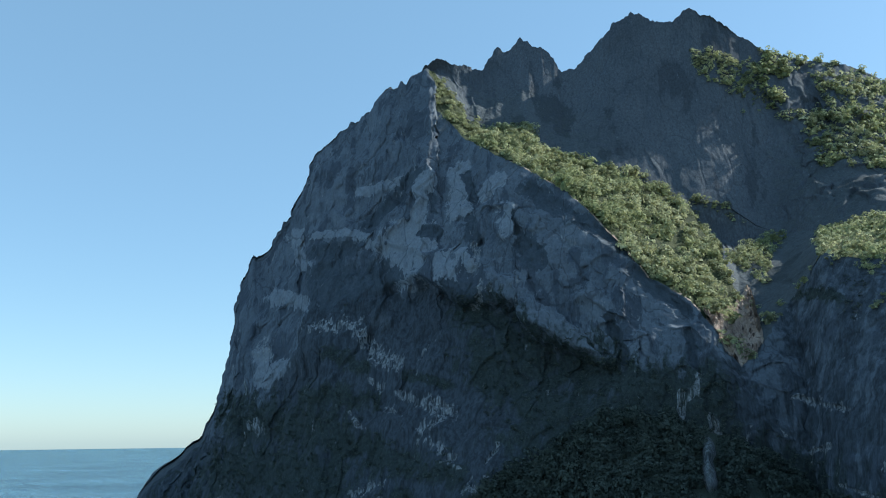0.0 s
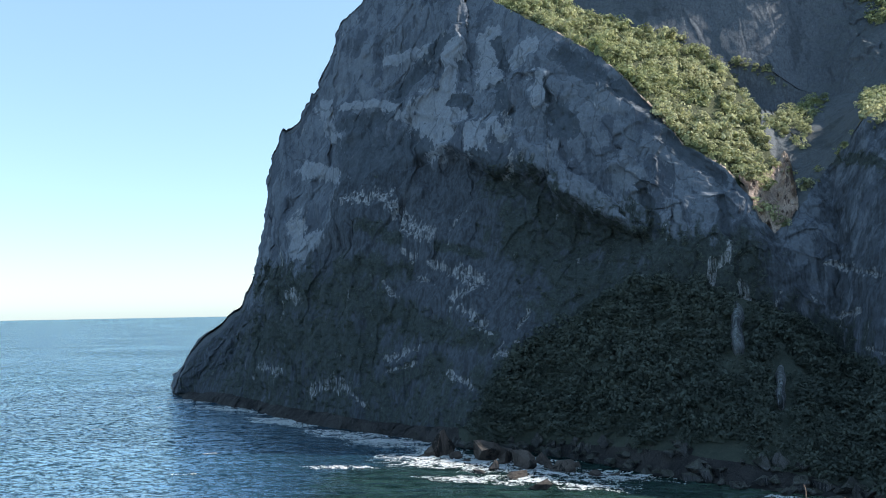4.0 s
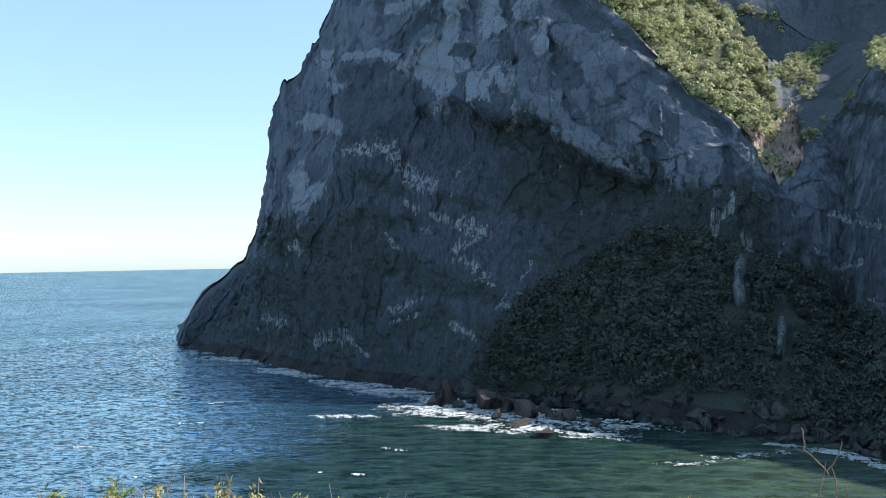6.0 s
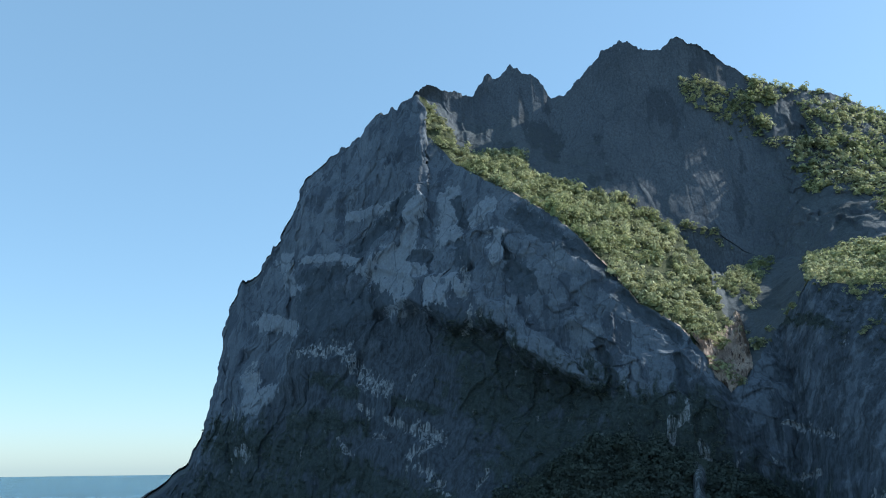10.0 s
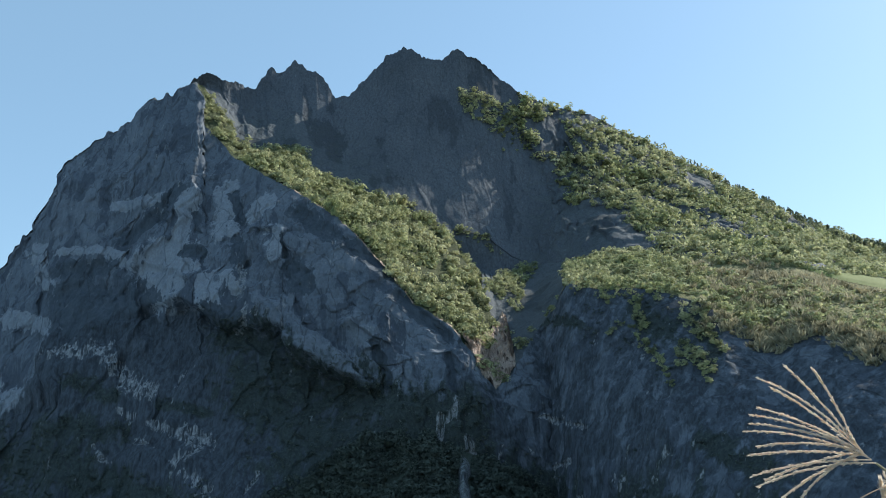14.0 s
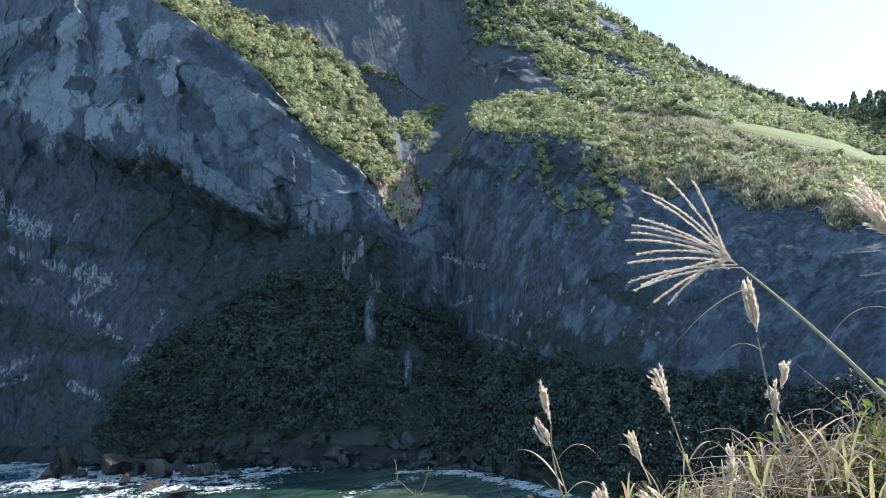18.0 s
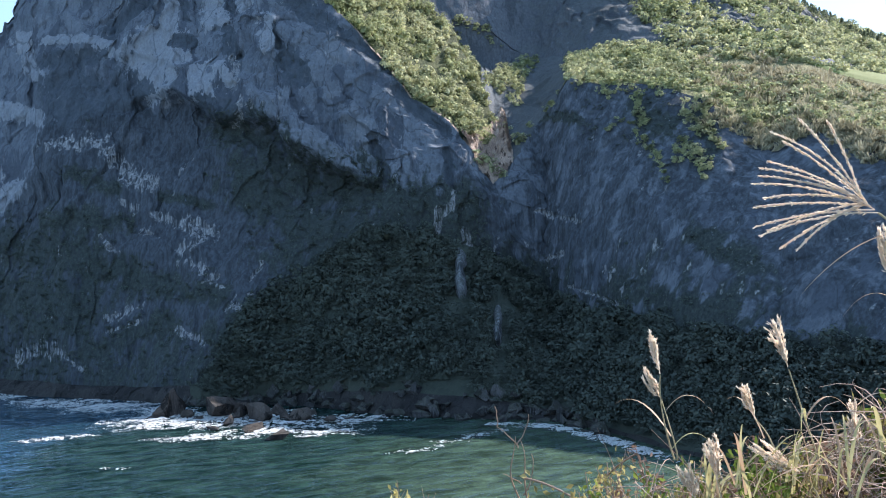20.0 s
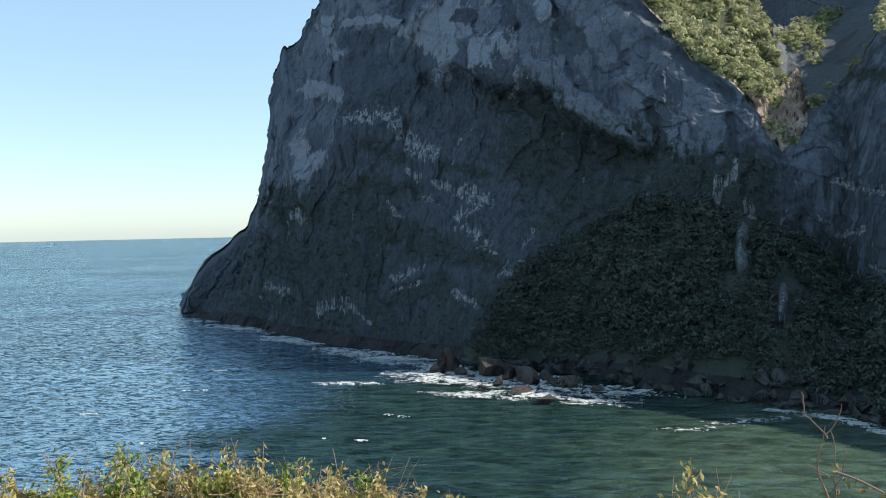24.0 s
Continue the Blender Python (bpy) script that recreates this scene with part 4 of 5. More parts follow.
lawn = RAMP[i0, cols[None]] * (1 - (vv - i0))[..., None] + RAMP[i0 + 1, cols[None]] * (vv - i0)[..., None]
lawn[..., 2] += 0.1 + 0.5 * smoothstep(0, 0.3, np.linspace(0, 1, 24))[:, None]
part("meadow", sheet("meadow", lawn, MEADOW), None, headland, "bright mown green meadow on the cliff top")

# coarse dry grass along the cliff top
STRAW_GRASS = foliage_material("straw_grass", ((0.24, 0.23, 0.14), (0.46, 0.42, 0.28), (0.34, 0.3, 0.2), (0.58, 0.53, 0.38)))
tufts = []
for k in range(8):
    quads = []
    for j in range(16):
        a, d = RNG.uniform(0, 6.283), RNG.uniform(0, 0.5)
        m = np.array((d * math.cos(a), d * math.sin(a), 0.0))
        w = np.array((RNG.normal() * 0.3 - 0.35, RNG.normal() * 0.3 - 0.3, RNG.uniform(0.4, 1.0)))
        side = np.cross(w, RNG.normal(size=3))
        side = side / np.linalg.norm(side) * 0.09
        quads.append([m - side, m + side, m + w + side * 0.3, m + w - side * 0.3])
    tufts.append(np.array(quads))
v, s = grid(RAMP)
wave = rough(RAMP, (0.1, 0.1, 0.03), 3)
lawn_edge = np.interp(STATIONS, (60, 62.5, 66, 70, 74, 85), (1.0, 0.9, 0.76, 0.66, 0.66, 0.6))[None]
pts = scatter(RAMP, smoothstep(56, 59, s) * (v < lawn_edge) * np.where(wave > -0.05, 1.0, 0.08), 2100, RNG)
thicket("cliff_top_grass", pts, RNG.uniform(0.8, 1.9, len(pts)), tufts, STRAW_GRASS, headland, "coarse dry grass along the cliff top")
v, s = grid(FACE)
pts = scatter(FACE, smoothstep(56, 60, s) * smoothstep(0.8, 0.97, v + wave.mean() + 0.12 * rough(FACE, (0.1, 0.1, 0.05), 2)), 900, RNG)
thicket("overhanging_grass", pts, RNG.uniform(0.8, 1.8, len(pts)), tufts, STRAW_GRASS, headland, "dry grass hanging over the cliff edge")

# ---- boulders ----
def boulder_mesh(seed, peak=0.0):
    """An angular block: the hull of scattered points, bevelled, then roughened."""
    rng = np.random.default_rng(seed)
    bm = bmesh.new()
    for k in range(11):
        d = rng.normal(size=3)
        d /= np.linalg.norm(d)
        bm.verts.new(d * rng.uniform(0.7, 1.2) * (1, 1, 0.95))
    if peak:
        bm.verts.new((0.1, 0.0, peak))
    hull = bmesh.ops.convex_hull(bm, input=bm.verts)
    bmesh.ops.delete(bm, geom=[g for g in hull["geom_interior"] if isinstance(g, bmesh.types.BMVert)], context="VERTS")
    bmesh.ops.bevel(bm, geom=list(bm.edges), offset=0.012, segments=1, affect="EDGES")
    bmesh.ops.triangulate(bm, faces=list(bm.faces))
    bmesh.ops.subdivide_edges(bm, edges=list(bm.edges), cuts=2, use_grid_fill=True)
    for vert in bm.verts:
        c = vert.co.copy()
        split = abs(noise.noise(c * 2.4 + Vector((seed, 0, 0))))
        vert.co = c * (1 + 0.16 * noise.noise(c * 1.5 + Vector((0, 0, seed))) - 0.22 * split + 0.08 * noise.noise(c * 6 + Vector((0, seed, 0))))
    me = bpy.data.meshes.new("boulder")
    bm.to_mesh(me)
    bm.free()
    me.materials.append(BOULDER)
    return me


STONES = [boulder_mesh(k + 1, 1.15 if k == 0 else 0.0) for k in range(8)]


SHORE_STONE = rock_material("grey_shore_stone", (0.022, 0.024, 0.027), (0.045, 0.048, 0.052), (0.1, 0.104, 0.108), 4.0, moss_amount=0.3, stain=0.45)
GREY_STONES = [m.copy() for m in STONES]
for m in GREY_STONES:
    m.materials[0] = SHORE_STONE


def boulder(name, mesh, x, y, z, sx, sy, sz, turn, label, group):
    ob = new(name, mesh)
    ob.matrix_world = pose(x, y, z, 0, 0, turn) @ Matrix.Diagonal((sx, sy, sz, 1))
    return tagged(ob, label, "boulder", group)


SURF_ROCKS = [(-7.3, 164, 2.7, 2.3, 3.6), (1.4, 159, 3.6, 3.0, 3.6), (3.5, 161, 2.4, 2.2, 2.6), (8.2, 151, 3.1, 2.6, 3.4),
              (10, 134.5, 2.3, 2.0, 2.3), (15.8, 148, 2.6, 2.1, 1.9), (7.6, 141, 3.0, 1.8, 1.3), (-2.5, 157, 1.4, 1.2, 1.1),
              (5.2, 155, 1.8, 1.6, 1.5), (20.5, 143, 1.9, 1.2, 0.9), (12.6, 155, 1.7, 1.5, 1.6), (0.0, 146, 1.3, 1.0, 0.7), (-11.5, 163, 1.8, 1.2, 0.8), (-4.5, 161, 1.5, 1.3, 1.3),
              (18.5, 150, 1.5, 1.3, 1.2), (24, 143, 1.6, 1.1, 0.7), (3.2, 150, 1.6, 1.4, 1.2), (5.8, 158, 2.2, 1.9, 2.4), (13.5, 150, 1.4, 1.2, 1.3)]
for k, (x, y, sx, sy, sz) in enumerate(SURF_ROCKS):
    boulder("surf_rock", STONES[k % 8], x, y, 0.28 * sz, 1.35 * sx, 1.35 * sy, 1.05 * sz, 47 * k, "brown jagged rock standing in white surf", "rocks in the surf")
rng = np.random.default_rng(11)
for k in range(150):
    st = rng.uniform(19.5, 50)
    i = np.searchsorted(STATIONS, st)
    f = rng.uniform(0.05, 0.6) ** 1.3
    p = TALUS[int(2 + f * 16), i]
    s = rng.uniform(0.6, 1.9) * (1.0 if k % 5 else 1.35)
    boulder("shore_boulder", GREY_STONES[k % 8], p[0], p[1], max(p[2], 0) + 0.25 * s, s * rng.uniform(0.9, 1.3), s, s * rng.uniform(0.7, 1.1),
            rng.uniform(0, 360), "grey rounded boulder on the dark shore", "boulders along the shore")


# ---- foam ----
def foam_sheet(name, centre, length, width, turn, cover, label, step=0.17, seed=0):
    """A torn, slightly heaped sheet of foam on the water."""
    nx, ny = int(length / step), int(width / step)
    x, y = np.meshgrid(np.linspace(-length / 2, length / 2, nx), np.linspace(-width / 2, width / 2, ny), indexing="ij")
    a = radians(turn)
    wx, wy = centre[0] + x * math.cos(a) - y * math.sin(a), centre[1] + x * math.sin(a) + y * math.cos(a)
    p = np.stack([wx, wy, wx * 0 + seed * 7.0], -1)
    e = 1 - (2 * x / length) ** 2 - (2 * y / width) ** 2
    lace = 0.25 - np.abs(rough(p, (0.5, 0.75, 1), 5, 0.75))
    keep = rough(p, (0.2, 0.34, 1), 5, 0.75) * 0.9 + lace * 3.4 + np.maximum(e, -1) * 0.8 - (1.05 - cover)
    h = 0.05 + np.clip(keep, 0, 0.8) * 0.5 * np.abs(rough(p, 0.8, 3)) + 0.05
    pts = np.stack([wx, wy, h], -1).reshape(-1, 3)
    k = np.arange((nx - 1) * ny).reshape(nx - 1, ny)[:, :-1]
    ok = keep[:-1, :-1] > 0
    k = k[ok]
    if len(k) < 4:
        return None
    f = np.stack([k, k + ny, k + ny + 1, k + 1], 1)
    used, inv = np.unique(f, return_inverse=True)
    ob = new(name, fill(bpy.data.meshes.new(name), pts[used], inv.reshape(-1, 4), FOAM))
    return tagged(ob, label, "foam", kind="stuff")


foam_sheet("rock_surf", (-1, 156), 42, 15, -14, 0.5, "white surf washing round the rocks", seed=1)
foam_sheet("rock_surf", (12, 141), 34, 16, -22, 0.35, "white surf washing round the rocks", seed=2)
foam_sheet("rock_surf", (26, 142), 20, 9, -18, 0.25, "white surf washing round the rocks", seed=3)
foam_sheet("rock_surf", (-4, 141), 18, 7, -5, 0.0, "broken white surf on green water", seed=9)
foam_sheet("wave_crest", (-19, 180), 20, 6, -10, 0.25, "white breaking wave near the cliff foot", seed=4)
foam_sheet("wave_crest", (-26, 152), 18, 4, 0, 0.0, "thin foam streak on green water", seed=5)
foam_sheet("wave_crest", (36, 118), 30, 6, 20, -0.2, "thin foam streak on green water", seed=6)
for k, st in enumerate((1.5, 3.5, 5.5, 7.5, 9.5, 11.5, 13.5, 15.5, 17.5, 19.0)):
    i = np.searchsorted(STATIONS, st)
    p, q = TOE[i], TOE[min(i + 20, len(TOE) - 1)]
    ang = math.degrees(math.atan2(q[1] - p[1], q[0] - p[0]))
    d = p[:2] / np.linalg.norm(p[:2])
    foam_sheet("shore_surf", tuple(p[:2] - d * (5 + 6 * (k % 2))), 26, 11, ang + 6, 0.05, "white surf along the foot of the cliff", seed=20 + k)
for k, st in enumerate((43.5, 45.5, 47.5, 49.5, 51.5, 53.5)):
    i = np.searchsorted(STATIONS, st)
    p, q = TOE[i], TOE[i + 12]
    ang = math.degrees(math.atan2(q[1] - p[1], q[0] - p[0]))
    d = p[:2] / np.linalg.norm(p[:2])
    foam_sheet("shore_surf", tuple(p[:2] - d * 1.0), 11, 4, ang, 0.35, "white surf breaking on the dark beach", seed=40 + k)
for k in range(14):
    rng = np.random.default_rng(70 + k)
    a, r = radians(rng.uniform(-33, -4)), rng.uniform(110, 330)
    foam_sheet("whitecap", (r * math.sin(a), r * math.cos(a)), rng.uniform(3, 6), 1.4, rng.uniform(-20, 20), 0.1, "small whitecap on the sea", 0.25, 80 + k)


# ---- plants on the edge of the bluff ----
def plain(name, a, b, size=30.0, rough_value=0.8, through_light=0.0):
    g = Graph(name, rough_value)
    n = g.noise((size, size, size), 4)
    rnd = g.geo.outputs["Random Per Island"]
    c = g.mix(g.math("ADD", g.math("MULTIPLY", n, 0.6), g.math("MULTIPLY", rnd, 0.5)), a, b)
    if not through_light:
        return g.done(c)
    g.link(c, g.bsdf.inputs["Base Color"])
    t = g.tree.nodes.new("ShaderNodeBsdfTranslucent")
    g.link(c, t.inputs[0])
    m = g.tree.nodes.new("ShaderNodeMixShader")
    m.inputs[0].default_value = through_light
    g.link(g.bsdf.outputs[0], m.inputs[1])
    g.link(t.outputs[0], m.inputs[2])
    g.link(m.outputs[0], g.tree.nodes["Material Output"].inputs[0])
    return g.mat


HEDGE_LEAF = foliage_material("hedge_leaf", ((0.19, 0.18, 0.055), (0.6, 0.51, 0.19), (0.34, 0.27, 0.11), (0.74, 0.6, 0.36)), through_light=0.4)
GREEN_LEAF = foliage_material("green_leaf", ((0.1, 0.17, 0.03), (0.28, 0.36, 0.07), (0.18, 0.22, 0.05), (0.42, 0.45, 0.11)), through_light=0.4)
OCHRE_LEAF = foliage_material("ochre_leaf", ((0.24, 0.19, 0.07), (0.58, 0.46, 0.24), (0.34, 0.3, 0.1), (0.74, 0.6, 0.38)), through_light=0.4)
RUSSET_LEAF = foliage_material("russet_leaf", ((0.16, 0.09, 0.06), (0.42, 0.26, 0.2), (0.26, 0.17, 0.1), (0.6, 0.46, 0.36)))
TWIG = plain("dry_twig", (0.16, 0.1, 0.07), (0.34, 0.24, 0.18))
STRAW = plain("dry_straw", (0.3, 0.2, 0.155), (0.56, 0.42, 0.34))
STALK = plain("grass_stalk", (0.28, 0.22, 0.12), (0.42, 0.36, 0.22))
SILK = plain("silver_silk", (0.74, 0.58, 0.44), (0.95, 0.87, 0.74), 60.0, 0.5, 0.45)
BLADE = plain("grass_blade", (0.24, 0.25, 0.09), (0.62, 0.54, 0.3), 8.0, 0.55, 0.35)
RED_BLADE = plain("dry_blade", (0.36, 0.2, 0.13), (0.55, 0.42, 0.28), 8.0, 0.6, 0.3)
STAND = np.array((0.16, -0.03, 29.9))


def spot(bearing, drop, reach):
    """A place so many metres off, by its bearing and its angle above the horizontal, from where the path overlooks the bay."""
    a, e = radians(bearing), radians(drop)
    return STAND + reach * np.array((math.sin(a), math.cos(a), math.tan(e)))


class Soup:
    """Gathers quads for one mesh."""

    def __init__(self):
        self.v, self.f = [], []

    def tube(self, pts, r0, r1, sides=5):
        pts = np.asarray(pts, dtype=float)
        n, base = len(pts), len(self.v)
        for i, p in enumerate(pts):
            d = pts[min(i + 1, n - 1)] - pts[max(i - 1, 0)]
            d = d / (np.linalg.norm(d) + 1e-9)
            u = np.cross(d, (0.31, 0.5, 0.81))
            u /= np.linalg.norm(u) + 1e-9
            w = np.cross(d, u)
            r = r0 + (r1 - r0) * i / max(1, n - 1)
            for k in range(sides):
                a = 2 * math.pi * k / sides
                self.v.append(p + (u * math.cos(a) + w * math.sin(a)) * r)
        for i in range(n - 1):
            for k in range(sides):
                a, b = base + i * sides + k, base + i * sides + (k + 1) % sides
                self.f.append((a, b, b + sides, a + sides))

    def leaf(self, at, way, up, length, width, fold=0.25):
        way = way / np.linalg.norm(way)
        side = np.cross(way, up)
        side = side / (np.linalg.norm(side) + 1e-9)
        nor = np.cross(side, way)
        base = len(self.v)
        mid = at + way * length * 0.5 + nor * length * 0.04
        self.v += [at, mid + side * width * 0.5 + nor * width * fold, at + way * length, mid - side * width * 0.5 + nor * width * fold, mid]
        self.f += [(base, base + 1, base + 2, base + 4), (base, base + 4, base + 2, base + 3)]

    def strip(self, pts, width, up=(0, 0, 1)):
        """A grass blade along pts, widest at a third, with a folded midrib."""
        pts = np.asarray(pts, dtype=float)
        n, base = len(pts), len(self.v)
        for i, p in enumerate(pts):
            d = pts[min(i + 1, n - 1)] - pts[max(i - 1, 0)]
            side = np.cross(d, up)
            side = side / (np.linalg.norm(side) + 1e-9)
            t = i / (n - 1)
            w = width * (0.55 + 0.9 * t if t < 0.33 else 0.85 * (1 - (t - 0.33) / 0.67) ** 0.8 + 0.02)
            nor = np.cross(side, d) / (np.linalg.norm(d) + 1e-9)
            self.v += [p - side * w * 0.5 + nor * w * 0.15, p, p + side * w * 0.5 + nor * w * 0.15]
        for i in range(n - 1):
            for k in (0, 1):
                a = base + 3 * i + k
                self.f.append((a, a + 1, a + 4, a + 3))

    def mesh(self, name, material):
        return fill(bpy.data.meshes.new(name), np.array(self.v), np.array(self.f), material, True)


def bend(a, b, sag, steps=10):
    """Points from a to b with a bow of sag."""
    t = np.linspace(0, 1, steps)[:, None]
    return np.asarray(a) * (1 - t) + np.asarray(b) * t + np.asarray(sag) * (4 * t * (1 - t))


def shrub(name, foot, height, spread, leaves, leaf_mat, label, seed, leaf=0.046, stems=9, lean=(0, 0, 0)):
    """A shrub of several whippy stems with small leaves."""
    rng = np.random.default_rng(seed)
    ob = tagged(new(name), label, "shrub", "shrubs on the bluff")
    foliage = Soup()
    foot = np.asarray(foot, dtype=float)
    for k in range(stems):
        a, d = rng.uniform(0, 6.283), spread * math.sqrt(rng.uniform(0, 1)) * (0.3 if k == 0 else 1)
        tip = foot + np.array((d * math.cos(a), d * math.sin(a), height * (1.0 if k == 0 else rng.uniform(0.6, 0.95)) * (1 - 0.15 * d / spread))) + np.asarray(lean) * rng.uniform(0.5, 1)
        pts = bend(foot + rng.normal(size=3) * (0.05, 0.05, 0), tip, rng.normal(size=3) * (0.06, 0.06, 0.03))
        wood = Soup()
        wood.tube(pts, 0.006, 0.0015, 4)
        for j in range(leaves // stems):
            t = rng.uniform(0.25, 1.0) ** 0.7
            p = pts[min(int(t * 9), 9)] + rng.normal(size=3) * 0.035 * (1.3 - t * 0.6)
            way = rng.normal(size=3) + (0, 0, 0.7)
            foliage.leaf(p, way, rng.normal(size=3), leaf * rng.uniform(0.6, 1.3), leaf * rng.uniform(0.35, 0.55))
        for j in range(3):
            i = rng.integers(4, 9)
            wood.tube(bend(pts[i], pts[i] + rng.normal(size=3) * 0.08 + (0, 0, 0.06), (0, 0, 0.01), 4), 0.0025, 0.001, 4)
        part("stem", wood.mesh("stem", TWIG), None, ob)
    part("foliage", foliage.mesh("foliage", leaf_mat), None, ob)
    return ob


def floor_at(p):
    r = math.hypot(p[0], p[1])
    return float(bluff_height(np.array([r]), np.array([math.atan2(p[0], p[1])]))[0])


def hedge(bearing, drop, reach, leaves, mat, label, seed, leaf=0.046, name="shrub", spread=0.22):
    top = spot(bearing, drop, reach)
    foot = np.array((top[0], top[1], floor_at(top) - 0.03))
    return shrub(name, foot, max(0.25, (top[2] - foot[2]) * 1.07), spread, leaves, mat, label, seed, leaf)


YELLOW = "yellow-green shrub with small leaves on the bluff edge"
TAN = "dry tan shrub with small faded leaves on the bluff edge"
HEDGE = [(-37.6, -13.6, 4.54), (-35.8, -13.9, 4.53), (-34.0, -14.0, 4.43), (-32.6, -15.0, 4.52), (-31.7, -13.6, 4.52), (-30.6, -13.9, 4.42),
         (-29.7, -15.1, 4.52), (-28.6, -16.1, 4.41), (-26.9, -13.9, 4.51), (-26.2, -13.7, 4.41), (-24.9, -14.5, 4.50), (-23.9, -16.0, 4.40),
         (-22.7, -15.0, 4.50), (-21.5, -15.6, 4.39), (-20.3, -14.5, 4.49), (-19.4, -15.3, 4.39), (-18.2, -14.6, 4.48), (-16.7, -15.7, 4.38),
         (-15.3, -15.9, 4.47), (-14.1, -16.5, 4.37), (-12.6, -16.5, 4.47), (-11.3, -17.0, 4.36), (-10.0, -16.6, 4.36), (-8.7, -18.5, 4.35),
         (-6.9, -18.8, 4.25)]
for k, (b, d, r) in enumerate(HEDGE):
    hedge(b, d, r, 950, (HEDGE_LEAF, GREEN_LEAF, HEDGE_LEAF, OCHRE_LEAF)[k % 4], TAN if k in (0, 1, 3, 4, 8) else YELLOW, 100 + k, 0.037, spread=0.13)
for k in range(17):
    hedge(-38 + 2.05 * k, (-16.6, -17.2, -17.6)[k % 3] - max(0, k - 10) * 0.3, 3.9 + 0.15 * (k % 2), 1300, OCHRE_LEAF if k % 2 else HEDGE_LEAF, TAN if k % 2 else YELLOW, 140 + k, 0.036)
hedge(12.1, -16.2, 3.9, 420, HEDGE_LEAF, "small pale sprig of leaves on the bluff edge", 180, 0.04, spread=0.08)
hedge(14.0, -17.2, 3.9, 340, HEDGE_LEAF, "small pale sprig of leaves on the bluff edge", 181, 0.045, spread=0.1)
hedge(10.8, -18.6, 3.9, 80, HEDGE_LEAF, "small pale sprig of leaves on the bluff edge", 182, 0.035, spread=0.1)
# the rising thicket where the plumes stand
THICKET = [(25.5, -15.9, 3.5), (27.5, -14.8, 3.4), (29.5, -14.6, 3.3), (31.5, -14.9, 3.3), (34, -14.8, 3.2), (36.5, -13.6, 3.3), (38.5, -13.0, 3.2),
           (40.5, -13.6, 3.1), (42.5, -12.0, 3.2), (44.5, -11.2, 3.1), (46.5, -9.6, 3.1), (48.5, -8.9, 3.0), (50.5, -7.8, 3.0), (53, -6.4, 3.0), (56, -5.5, 3.0)]
for k, (b, d, r) in enumerate(THICKET):
    hedge(b, d, r, 620, (GREEN_LEAF, HEDGE_LEAF, RUSSET_LEAF)[k % 3], "tangled leafy shrub among dry stems", 200 + k, (0.042, 0.032, 0.03)[k % 3])
for k in range(11):
    hedge(30 + 2.6 * k, -17.5 + 0.55 * k, 2.8, 560, (HEDGE_LEAF, RUSSET_LEAF, HEDGE_LEAF, GREEN_LEAF)[k % 4], "low shrub of dry and green leaves", 230 + k, 0.032)


def tangle(name, bearings, drops, reach, count, label, seed, mat=None, thick=0.003):
    """Dry bent stems lying through one another."""
    rng = np.random.default_rng(seed)
    s = Soup()
    for k in range(count):
        b = rng.uniform(*bearings)
        f = (b - bearings[0]) / (bearings[1] - bearings[0])
        top = drops[0] + (drops[1] - drops[0]) * f
        a = spot(b, top - rng.uniform(0, 6), reach + rng.uniform(-0.3, 0.25))
        c = a + rng.normal(size=3) * (0.14, 0.1, 0.08)
        s.tube(bend(a, c, rng.normal(size=3) * 0.03 + (0, 0, 0.015), 6), thick * rng.uniform(0.6, 1.3), thick * 0.4, 4)
    ob = tagged(new(name, s.mesh(name, mat or STRAW)), label, "dry stems", kind="stuff")
    return ob


tangle("dry_stems", (42, 58), (-12.5, -6.5), 2.85, 420, "tangle of pinkish dry stems", 300, None, 0.0019)
tangle("dry_stems", (26, 42), (-16.8, -14.5), 3.1, 90, "tangle of pinkish dry stems", 301, None, 0.0019)
tangle("dry_stems", (-37, -7), (-15.6, -18.5), 4.2, 260, "thin dry stems among the shrubs", 302, TWIG, 0.0025)


# ---- silver grass ----
def raceme(pts, hairs, seed, hair=0.016):
    """A silky spike: a thin axis with small hairs all along."""
    rng = np.random.default_rng(seed)
    s = Soup()
    s.tube(pts, 0.0016, 0.0009, 4)
    pts = np.asarray(pts)
    n = len(pts)
    for k in range(hairs):
        t = rng.uniform(0.08, 1.0) * (n - 1)
        i = min(int(t), n - 2)
        p = pts[i] + (pts[i + 1] - pts[i]) * (t - i)
        d = pts[i + 1] - pts[i]
        d = d / np.linalg.norm(d)
        way = d * 2.3 + rng.normal(size=3) * 0.5
        s.leaf(p, way, rng.normal(size=3), hair * rng.uniform(0.7, 1.4), 0.0026)
    return s


